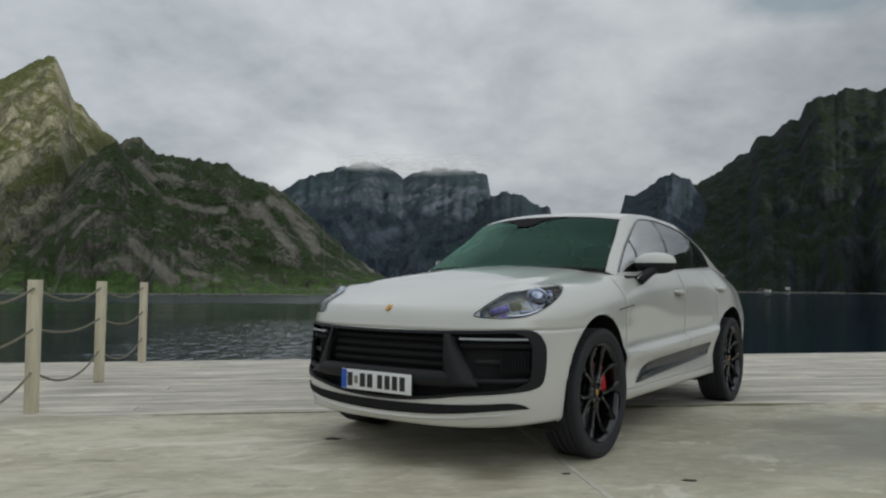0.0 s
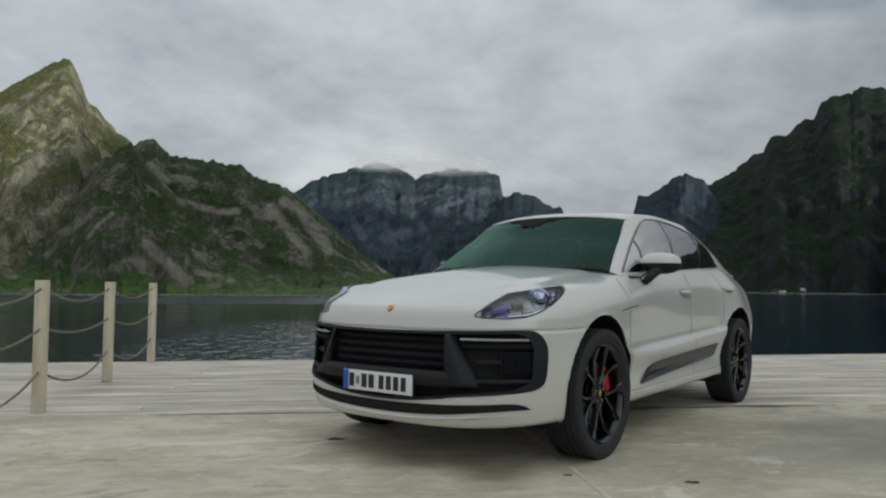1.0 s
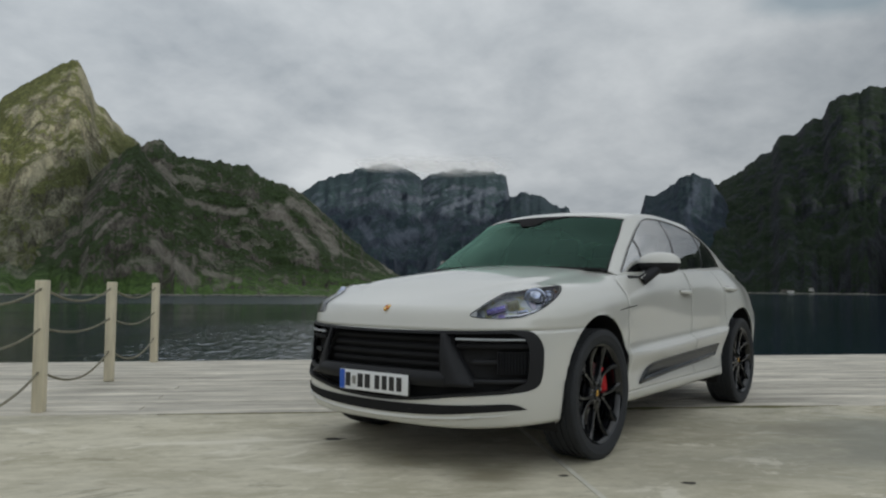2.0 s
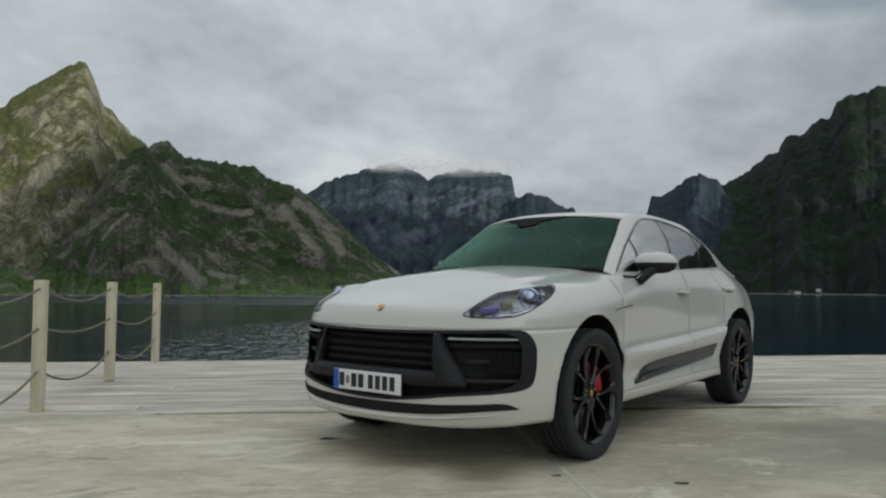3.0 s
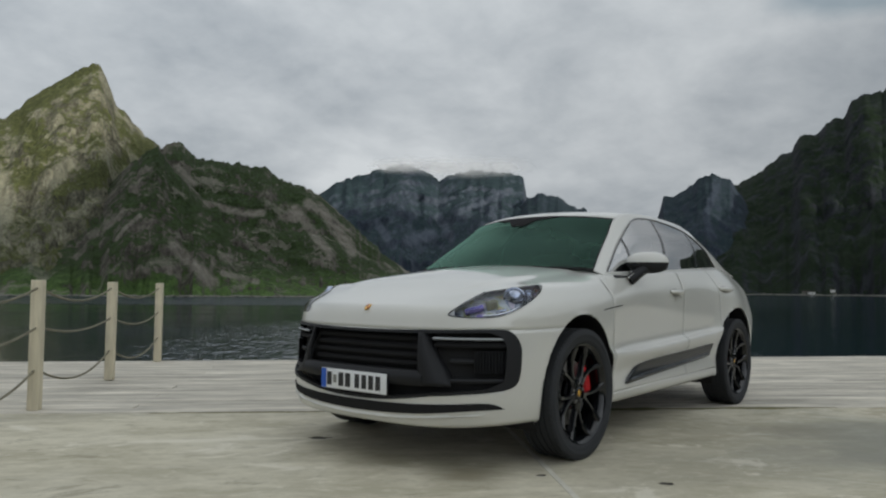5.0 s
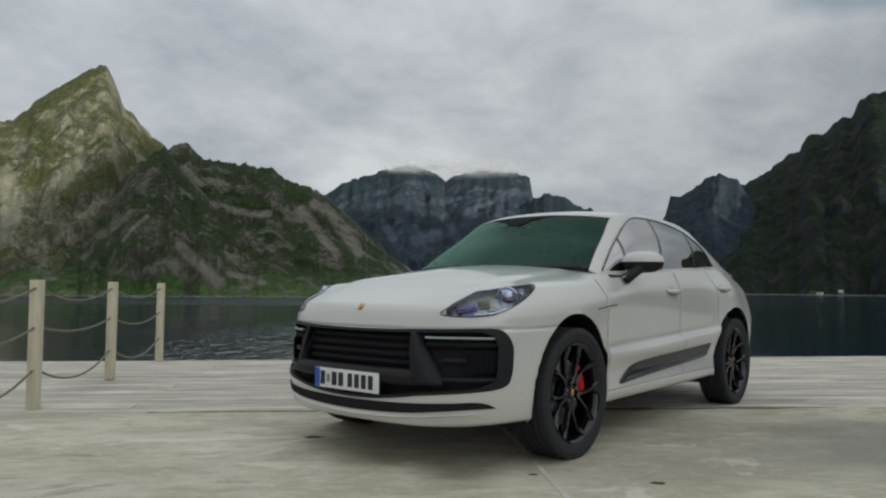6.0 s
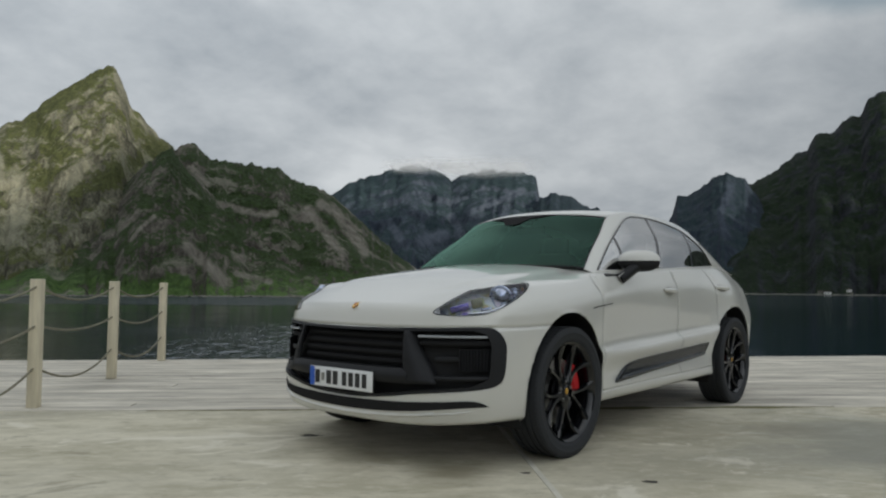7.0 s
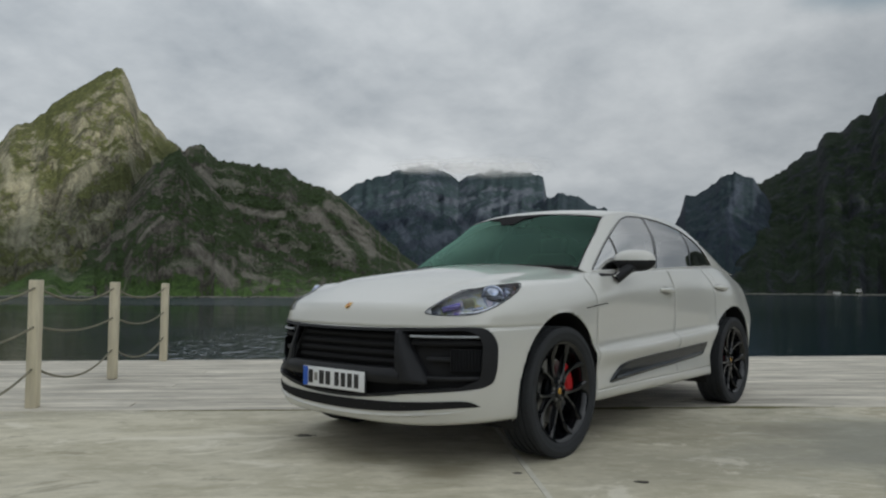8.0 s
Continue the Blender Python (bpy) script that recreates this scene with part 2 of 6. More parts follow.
def water_material():
    """Deep blue-black water: a breeze of short ripples by the quay, then calm slicks and finely ruffled lanes."""
    m = bpy.data.materials.new("fjord_water")
    m.use_nodes = True
    t = m.node_tree
    b = t.nodes["Principled BSDF"]
    b.inputs["Base Color"].default_value, b.inputs["IOR"].default_value = (0.003, 0.016, 0.028, 1), 1.33
    tc, turn = t.nodes.new("ShaderNodeTexCoord"), t.nodes.new("ShaderNodeMapping")
    turn.inputs["Rotation"].default_value = (0, 0, radians(-135))
    t.links.new(tc.outputs["Object"], turn.inputs[0])

    def nz(scale, detail, stretch, distortion=0.0):
        mp, n = t.nodes.new("ShaderNodeMapping"), t.nodes.new("ShaderNodeTexNoise")
        mp.inputs["Scale"].default_value = stretch
        n.inputs["Scale"].default_value, n.inputs["Detail"].default_value, n.inputs["Distortion"].default_value = scale, detail, distortion
        t.links.new(turn.outputs[0], mp.inputs[0])
        t.links.new(mp.outputs[0], n.inputs["Vector"])
        return n.outputs["Fac"]

    def span(fac, lo, hi, a, c):
        n = t.nodes.new("ShaderNodeMapRange")
        n.interpolation_type = "SMOOTHSTEP"
        for key, v in (("From Min", lo), ("From Max", hi), ("To Min", a), ("To Max", c)):
            n.inputs[key].default_value = v
        t.links.new(fac, n.inputs[0])
        return n.outputs[0]

    total = None
    for fac, amount in ((nz(2.4, 2, (1, 0.45, 1), 0.3), 1.0), (nz(0.8, 2, (1, 0.6, 1)), 0.9), (nz(7.0, 2, (1, 0.6, 1)), 0.25)):
        k = t.nodes.new("ShaderNodeMath")
        k.operation = "MULTIPLY_ADD"
        k.inputs[1].default_value = amount
        t.links.new(fac, k.inputs[0])
        if total:
            t.links.new(total, k.inputs[2])
        total = k.outputs[0]
    sep, wob = t.nodes.new("ShaderNodeSeparateXYZ"), t.nodes.new("ShaderNodeMath")
    t.links.new(turn.outputs[0], sep.inputs[0])
    wob.operation, wob.inputs[1].default_value = "MULTIPLY_ADD", 22.0
    t.links.new(nz(0.05, 3, (1, 1, 1)), wob.inputs[0])
    t.links.new(sep.outputs[1], wob.inputs[2])
    side = t.nodes.new("ShaderNodeMath")
    side.operation, side.inputs[1].default_value, side.inputs[2].default_value = "MULTIPLY_ADD", 1.0, -1.0
    t.links.new(sep.outputs[0], side.inputs[0])
    off = t.nodes.new("ShaderNodeMath")
    off.operation = "ABSOLUTE"
    t.links.new(side.outputs[0], off.inputs[0])
    both = t.nodes.new("ShaderNodeMath")
    both.operation = "MULTIPLY"
    t.links.new(span(wob.outputs[0], 76, 64, 0.0, 1.0), both.inputs[0])
    t.links.new(span(off.outputs[0], 18, 9, 0.0, 1.0), both.inputs[1])
    breeze = span(both.outputs[0], 0.0, 1.0, 0.26, 1.0)
    lanes = t.nodes.new("ShaderNodeMath")
    lanes.operation, lanes.inputs[2].default_value = "MULTIPLY_ADD", 0.07
    stronger = t.nodes.new("ShaderNodeMath")
    stronger.operation = "MAXIMUM"
    t.links.new(span(nz(1.0, 3, (0.0035, 0.028, 1), 0.6), 0.50, 0.66, 0.0, 1.0), stronger.inputs[0])
    t.links.new(span(wob.outputs[0], 120, 142, 0.0, 0.9), stronger.inputs[1])
    t.links.new(stronger.outputs[0], lanes.inputs[0])
    # the open reach off the head of the quay is ruffled most
    t.links.new(span(sep.outputs[0], 15.0, -12.0, 0.05, 0.25), lanes.inputs[1])
    calm = t.nodes.new("ShaderNodeMix")
    t.links.new(breeze, calm.inputs["Factor"])
    t.links.new(lanes.outputs[0], calm.inputs["A"])
    calm.inputs["B"].default_value = 0.06
    t.links.new(calm.outputs["Result"], b.inputs["Roughness"])
    bp = t.nodes.new("ShaderNodeBump")
    bp.inputs["Distance"].default_value = 0.075
    t.links.new(breeze, bp.inputs["Strength"])
    t.links.new(total, bp.inputs["Height"])
    t.links.new(bp.outputs[0], b.inputs["Normal"])
    return m


QUAY = pose(0, 0, 0, 0, 0, 135)
# the third entry darkens the quay's right, where less light falls
DIRT_AND_DIM = (((-1.02, -1.95), 0.34, 0.75), ((-1.5, -1.55), 0.28, 0.55), ((2.2, -1.6), 2.1, 0.8), ((1.35, -0.9), 0.5, 0.35))


def concrete_material(name, tone=(1, 1, 1)):
    """Worn quay concrete: pale brushed surface, damp blotches, scuffs, hair cracks and grit; tone: tint of the pour."""
    m = bpy.data.materials.new(name)
    m.use_nodes = True
    t = m.node_tree
    b = t.nodes["Principled BSDF"]
    tc = t.nodes.new("ShaderNodeTexCoord")

    def nz(scale, detail=6, stretch=(1, 1, 1), rough=0.6, distortion=0.0):
        turn, mp, n = t.nodes.new("ShaderNodeMapping"), t.nodes.new("ShaderNodeMapping"), t.nodes.new("ShaderNodeTexNoise")
        turn.inputs["Rotation"].default_value, mp.inputs["Scale"].default_value = (0, 0, radians(-135)), stretch
        n.inputs["Scale"].default_value, n.inputs["Detail"].default_value = scale, detail
        n.inputs["Roughness"].default_value, n.inputs["Distortion"].default_value = rough, distortion
        t.links.new(tc.outputs["Object"], turn.inputs[0])
        t.links.new(turn.outputs[0], mp.inputs[0])
        t.links.new(mp.outputs[0], n.inputs["Vector"])
        return n.outputs["Fac"]

    def ramp_of(fac, lo, hi, a, c):
        n = t.nodes.new("ShaderNodeMapRange")
        n.interpolation_type = "SMOOTHSTEP"
        for key, v in (("From Min", lo), ("From Max", hi), ("To Min", a), ("To Max", c)):
            n.inputs[key].default_value = v
        t.links.new(fac, n.inputs[0])
        return n.outputs[0]

    def blend(fac, a, c):
        n = t.nodes.new("ShaderNodeMix")
        n.data_type = "RGBA"
        for key, v in (("Factor", fac), ("A", a), ("B", c)):
            if isinstance(v, tuple):
                n.inputs[key].default_value = (*v, 1)
            else:
                t.links.new(v, n.inputs[key])
        return n.outputs["Result"]

    brush = nz(2.6, 9, (0.42, 1, 1), 0.72)
    speck = nz(11, 6, (0.7, 1, 1), 0.7)
    blotch = nz(0.42, 7, (0.6, 1, 1), 0.6, 0.5)
    scuff = nz(2.4, 9, (0.55, 1, 1), 0.72, 1.0)
    damp = nz(0.8, 8, (0.7, 1, 1), 0.68, 1.2)
    grit = nz(45, 4)
    col = blend(ramp_of(brush, 0.38, 0.62, 0, 1), (0.44, 0.412, 0.322), (0.62, 0.588, 0.492))
    col = blend(ramp_of(blotch, 0.46, 0.66, 0, 0.75), col, (0.35, 0.33, 0.262))
    col = blend(ramp_of(speck, 0.50, 0.68, 0, 0.5), col, (0.66, 0.625, 0.53))
    col = blend(ramp_of(speck, 0.47, 0.33, 0, 0.45), col, (0.33, 0.305, 0.235))
    col = blend(ramp_of(scuff, 0.56, 0.64, 0, 0.65), col, (0.74, 0.71, 0.64))
    col = blend(ramp_of(scuff, 0.42, 0.34, 0, 0.6), col, (0.24, 0.22, 0.165))
    col = blend(ramp_of(damp, 0.57, 0.68, 0, 0.6), col, (0.27, 0.235, 0.165))
    col = blend(ramp_of(grit, 0.62, 0.75, 0, 0.45), col, (0.20, 0.19, 0.17))
    # old dirt that has soaked in, and weaker light on the right as a grey tint: (across the quay, along it), reach,
    # strength
    for (u, n), reach_, strength in DIRT_AND_DIM:
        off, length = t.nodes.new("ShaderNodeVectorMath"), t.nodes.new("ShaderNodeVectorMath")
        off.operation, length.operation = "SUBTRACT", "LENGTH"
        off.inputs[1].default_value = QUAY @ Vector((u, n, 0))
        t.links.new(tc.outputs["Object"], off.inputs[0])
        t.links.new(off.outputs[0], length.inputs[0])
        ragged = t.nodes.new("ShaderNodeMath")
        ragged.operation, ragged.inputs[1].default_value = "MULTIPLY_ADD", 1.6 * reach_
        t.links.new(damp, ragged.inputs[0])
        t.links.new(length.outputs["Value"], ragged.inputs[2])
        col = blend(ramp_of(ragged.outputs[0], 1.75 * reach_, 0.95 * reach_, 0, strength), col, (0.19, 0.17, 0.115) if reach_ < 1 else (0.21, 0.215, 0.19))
    pour = t.nodes.new("ShaderNodeMix")
    pour.data_type, pour.blend_type = "RGBA", "MULTIPLY"
    pour.inputs["Factor"].default_value, pour.inputs["B"].default_value = 1.0, (*tone, 1)
    t.links.new(col, pour.inputs["A"])
    t.links.new(pour.outputs["Result"], b.inputs["Base Color"])
    t.links.new(ramp_of(blotch, 0.45, 0.68, 0.85, 0.6), b.inputs["Roughness"])
    bp = t.nodes.new("ShaderNodeBump")
    bp.inputs["Strength"].default_value, bp.inputs["Distance"].default_value = 0.5, 0.004
    hgt = t.nodes.new("ShaderNodeMath")
    hgt.operation = "ADD"
    t.links.new(grit, hgt.inputs[0])
    t.links.new(brush, hgt.inputs[1])
    t.links.new(hgt.outputs[0], bp.inputs["Height"])
    t.links.new(bp.outputs[0], b.inputs["Normal"])
    return m


# lighter, warmer copy: the peak's sunlight is partly put into its colour
M_ROCK_PEAK = mountain_material("sunlit_rock_and_grass", (0.180, 0.174, 0.128), (0.098, 0.108, 0.044), 0.0, 1.40, fineness=3.4)
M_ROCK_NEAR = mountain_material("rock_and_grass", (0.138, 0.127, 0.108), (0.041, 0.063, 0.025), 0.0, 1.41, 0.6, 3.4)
# darkened copy: the wall's shade is put into its colour
M_ROCK_WALL_SHADE = mountain_material("shaded_rock_and_grass", (0.023, 0.026, 0.031), (0.0135, 0.024, 0.0115), 0.0, 1.42, fineness=1.6)
# blue aerial haze is mixed into these two; the second is darkened for shade
M_ROCK_FAR = mountain_material("far_hazy_rock", (0.068, 0.074, 0.085), (0.027, 0.043, 0.028), 0.36, 1.42, fineness=2.0)
M_ROCK_SHADE = mountain_material("shaded_hazy_rock", (0.032, 0.036, 0.044), (0.018, 0.029, 0.020), 0.3, 1.42, fineness=2.0)
M_WATER = water_material()
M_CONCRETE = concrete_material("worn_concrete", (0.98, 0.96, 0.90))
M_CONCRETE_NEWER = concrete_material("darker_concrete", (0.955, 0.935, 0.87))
M_GROUT = mat("pale_joint_filler", (0.57, 0.545, 0.465), 0.85, vary=0.15, scale=8, fine_scale=60)
M_PLANK = mat("bleached_wood", (0.49, 0.455, 0.385), 0.85, vary=0.40, scale=7.0, fine_scale=48, bump=0.006, island=0.13, stretch=(0.16, 1, 1))
M_POST = mat("pale_timber", (0.60, 0.54, 0.40), 0.75, vary=0.24, scale=5, fine_scale=40, bump=0.003, stretch=(1, 1, 0.12))
M_ROPE = mat("sisal_rope", (0.215, 0.20, 0.145), 0.9, vary=0.25, scale=20, fine_scale=220, bump=0.003)
M_MOSS = mat("moss_and_grime", (0.15, 0.14, 0.055), 0.9, vary=0.3, scale=9, fine_scale=80, bump=0.004)
M_STAIN = mat("oil_stain", (0.045, 0.04, 0.033), 0.85, vary=0.3, scale=20)


# ---- building helpers ----
def mesh_from(name, verts, faces, material, smooth=True):
    me = bpy.data.meshes.new(name)
    me.from_pydata([tuple(v) for v in verts], [], faces)
    me.materials.append(material)
    if smooth:
        me.polygons.foreach_set("use_smooth", [True] * len(me.polygons))
    me.update()
    return me


def part(name, bm, material, parent=None, label="", smooth=True):
    """Links a bmesh as one mesh object under a thing or a part."""
    me = bpy.data.meshes.new(name)
    bm.normal_update()
    bm.to_mesh(me)
    bm.free()
    me.materials.append(material)
    if smooth:
        me.polygons.foreach_set("use_smooth", [True] * len(me.polygons))
        me.set_sharp_from_angle(angle=radians(38))
    ob = new(name, me)
    ob.parent = parent
    if label:
        ob["label"] = label
    return ob


def box(bm, sx, sy, sz, m=None, bevel=0.0, segments=2):
    made = bmesh.ops.create_cube(bm, size=1.0, matrix=(m or Matrix()) @ Matrix.Diagonal((sx, sy, sz, 1)))
    if bevel:
        edges = list({e for v in made["verts"] for e in v.link_edges})
        bmesh.ops.bevel(bm, geom=edges, offset=bevel, segments=segments, affect="EDGES", profile=0.5)
    return bm


def lathe(bm, profile, n=48, m=None):
    """Turns (radius, along) pairs about the local y axis."""
    m = m or Matrix()
    rings = []
    for r, a in profile:
        rings.append([bm.verts.new(m @ Vector((r * math.cos(2 * math.pi * i / n), a, r * math.sin(2 * math.pi * i / n)))) for i in range(n)])
    for p, q in zip(rings, rings[1:]):
        for i in range(n):
            j = (i + 1) % n
            bm.faces.new((p[i], p[j], q[j], q[i]))
    return bm


def tube(bm, points, radius, n=8, closed=False):
    """A round bar along points; radius a number or a function of 0..1."""
    pts = [Vector(p) for p in points]
    rings = []
    for i, p in enumerate(pts):
        d = (pts[min(i + 1, len(pts) - 1)] - pts[max(i - 1, 0)]).normalized()
        side = d.cross(Vector((0, 0, 1)))
        side = side.normalized() if side.length > 1e-4 else Vector((1, 0, 0))
        up = side.cross(d)
        r = radius(i / (len(pts) - 1)) if callable(radius) else radius
        rings.append([bm.verts.new(p + r * (math.cos(2 * math.pi * k / n) * side + math.sin(2 * math.pi * k / n) * up)) for k in range(n)])
    for a, b in zip(rings, rings[1:]):
        for k in range(n):
            bm.faces.new((a[k], a[(k + 1) % n], b[(k + 1) % n], b[k]))
    bm.faces.new(rings[0])
    bm.faces.new(rings[-1][::-1])
    return bm


def curve_at(table, x):
    """Smooth value at x of a table of (x, value), rising in x."""
    if x <= table[0][0]:
        return table[0][1]
    for i in range(len(table) - 1):
        x0, y0 = table[i]
        x1, y1 = table[i + 1]
        if x <= x1:
            def slope(k):
                if k <= 0 or k >= len(table) - 1:
                    a, b = max(k - 1, 0), min(k + 1, len(table) - 1)
                    return (table[b][1] - table[a][1]) / (table[b][0] - table[a][0])
                l = (table[k][1] - table[k - 1][1]) / (table[k][0] - table[k - 1][0])
                r = (table[k + 1][1] - table[k][1]) / (table[k + 1][0] - table[k][0])
                return 0.0 if l * r <= 0 else 2 * l * r / (l + r)
            h, s = x1 - x0, (x - x0) / (x1 - x0)
            m0, m1 = slope(i) * h, slope(i + 1) * h
            return (2 * s**3 - 3 * s * s + 1) * y0 + (s**3 - 2 * s * s + s) * m0 + (3 * s * s - 2 * s**3) * y1 + (s**3 - s * s) * m1
    return table[-1][1]


def smoothstep(a, b, x):
    x = min(1, max(0, (x - a) / (b - a)))
    return x * x * (3 - 2 * x)


# ---- the quay, the water and the mountains ----
WATER = -2.0
EYE = Vector((5.2, 3.0, 0.97))


def water_sheet():
    """One sheet of water to the horizon, with real ripples on the stretch beside the quay."""
    u0, u1, n0, n1, du, dn = -36.0, 40.0, 17.0, 80.0, 0.13, 0.24
    nu, nn = int((u1 - u0) / du), int((n1 - n0) / dn)
    verts, faces = [], []
    for i in range(nu + 1):
        u = u0 + (u1 - u0) * i / nu
        for j in range(nn + 1):
            n = n0 + (n1 - n0) * j / nn
            fade = smoothstep(0, 3, i * du) * smoothstep(0, 3, (nu - i) * du) * smoothstep(0, 25, (nn - j) * dn)
            a = noise.noise(Vector((u * 1.1, n * 0.62, 0.3)))
            b = noise.noise(Vector((u * 2.7 + a, n * 1.25, 4.1)))
            edge = 58 + 9 * noise.noise(Vector((u * 0.05, 2.0, 6.0))) + 3 * noise.noise(Vector((u * 0.3, n * 0.2, 1.0)))
            gust = 0.2 + 0.8 * smoothstep(edge + 4, edge - 6, n) * smoothstep(19, 10, u) * smoothstep(-17, -8, u) * (0.8 + 0.35 * noise.noise(Vector((u * 0.12, n * 0.15, 8.0))))
            z = fade * gust * (0.046 * (1 - abs(a)) ** 2 + 0.034 * (1 - abs(b)) ** 2 - 0.04)
            verts.append(QUAY @ Vector((u, n, z)))
    for i in range(nu):
        for j in range(nn):
            k = i * (nn + 1) + j
            faces.append((k, k + nn + 1, k + nn + 2, k + 1))
    base, far = len(verts), 4900.0
    for u, n in ((u0, n0), (u1, n0), (u1, n1), (u0, n1), (-far, -far), (far, -far), (far, far), (-far, far)):
        verts.append(QUAY @ Vector((u, n, 0)))
    faces += [(base + 4, base + 5, base + 1, base), (base + 5, base + 6, base + 2, base + 1), (base + 6, base + 7, base + 3, base + 2), (base + 7, base + 4, base, base + 3)]
    return new("water", mesh_from("water", verts, faces, M_WATER))


water = water_sheet()
water.location.z = WATER
tagged(water, "dark rippled fjord water below the quay", "water", kind="structure")


def line_reach(lines, a, e):
    """How near a bearing and slope of sight lie to the middle of the nearest of some bands: 1 on its line, 0 at its rim."""
    best = 0.0
    for width, *pts in lines:
        for (a0, e0), (a1, e1) in zip(pts, pts[1:]):
            ux, uy, px, py = a1 - a0, (e1 - e0) * 57.3, a - a0, (e - e0) * 57.3
            f = min(1, max(0, (px * ux + py * uy) / max(ux * ux + uy * uy, 1e-9)))
            best = max(best, 1 - math.hypot(px - f * ux, py - f * uy) / width)
    return best


def mountain(name, label, ridge, shore, crest, material, steep=1.0, seed=0.0, rough=1.0, spread=4.0, columns=170, rows=64, cliffs=0.0, jags=0.0030, scree=(), turf=()):
    """A mountainside that climbs from the shore to a ridge; ridge: (bearing in degrees, slope of sight), seen from the quay.
    scree, turf: bands (half width in degrees, then bearings and slopes of sight) of pale stones and of grass."""
    table = sorted(ridge)
    a0, a1 = table[0][0] - spread, table[-1][0] + spread
    table = [(a0, -0.002)] + table + [(a1, -0.002)]
    verts, faces, stones, grass = [], [], [], []
    fine_ = max(0.0045, 6.75 / crest)
    for i in range(columns + 1):
        a = a0 + (a1 - a0) * i / columns
        top = 0.0
        for k in range(len(table) - 1):
            if table[k][0] <= a <= table[k + 1][0]:
                s = (a - table[k][0]) / (table[k + 1][0] - table[k][0])
                top = table[k][1] * (1 - s) + table[k + 1][1] * s
        jag = noise.fractal(Vector((a * 2.1, seed, 3.0)), 0.7, 2.1, 6) * jags
        top += jag * smoothstep(0.0, 0.05, top)
        c, s = math.cos(radians(a)), math.sin(radians(a))
        s0 = shore(a) if callable(shore) else shore
        s0 *= 1 + 0.06 * noise.fractal(Vector((a * 0.6, seed, 9)), 1, 2, 4)
        h = max(top, 0.0) * crest
        for j in range(rows + 1):
            v = j / (rows - 8)
            if v <= 1:
                r = s0 + (crest - s0) * v
                z = top * crest * v ** steep + EYE.z * v + (WATER - 0.5) * (1 - v)
                q = Vector((c * r * fine_, s * r * fine_, z * fine_ + seed))
                bend = noise.noise(q * 1.3 + Vector((7, 3, 1)))
                lump = noise.fractal(q, 0.9, 2.1, 3)
                # slanting ribs and gullies, then crags
                slant = Vector((a * 0.34 + 0.5 * v + 0.3 * bend, v * 0.9 + seed, seed))
                gully = noise.ridged_multi_fractal(slant, 0.9, 2.2, 5, 1.0, 2.0) - 1.0
                crag = noise.fractal(q * 4.5 + Vector((bend, bend, 0)), 0.65, 2.2, 5)
                w = min(1, v * 9) * smoothstep(1.0, 0.72, v)
                lift = (0.042 * gully + 0.075 * lump + 0.045 * crag) * h * rough
                if cliffs:
                    st = 0.15 * h
                    f = ((z + lift) / st + 0.9 * lump + 0.10 * (a - a0)) % 1.0 if st > 1 else 0.0
                    lift += cliffs * st * (smoothstep(0.3, 0.7, f) - f)
                z += w * lift * 0.8
                r -= w * lift * 0.7
            else:
                r = crest * (1 + 0.5 * (v - 1))
                z = top * crest * (1 - 5 * (v - 1)) + EYE.z
            verts.append((EYE.x + c * r, EYE.y + s * r, max(z, WATER - 3)))
            e = (z - EYE.z) / r
            stones.append(line_reach(scree, a, e) if scree else 0.0)
            grass.append(line_reach(turf, a, e) if turf else 0.0)
    w = rows + 1
    for i in range(columns):
        for j in range(rows):
            p = i * w + j
            faces.append((p, p + 1, p + w + 1, p + w))
    me = mesh_from(name, verts, faces, material)
    for key, values in (("scree", stones), ("turf", grass)):
        me.attributes.new(key, "FLOAT", "POINT").data.foreach_set("value", values)
    return tagged(new(name, me), label, "mountain", kind="structure")


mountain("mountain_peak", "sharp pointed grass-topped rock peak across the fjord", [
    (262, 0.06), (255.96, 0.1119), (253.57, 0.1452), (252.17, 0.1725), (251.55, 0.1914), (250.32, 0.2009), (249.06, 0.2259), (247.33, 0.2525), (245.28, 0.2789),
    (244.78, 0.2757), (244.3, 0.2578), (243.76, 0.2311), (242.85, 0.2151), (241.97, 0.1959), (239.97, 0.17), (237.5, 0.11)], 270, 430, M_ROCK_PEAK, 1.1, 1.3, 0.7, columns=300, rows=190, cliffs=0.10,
    # wide pale band and middle turf band also follow sunlit slopes, as colour
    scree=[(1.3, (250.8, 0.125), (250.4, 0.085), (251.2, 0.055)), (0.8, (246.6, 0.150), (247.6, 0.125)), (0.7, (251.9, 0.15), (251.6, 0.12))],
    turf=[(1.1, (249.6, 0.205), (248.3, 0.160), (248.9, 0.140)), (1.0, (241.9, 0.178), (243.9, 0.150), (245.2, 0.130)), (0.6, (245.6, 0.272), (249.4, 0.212))])
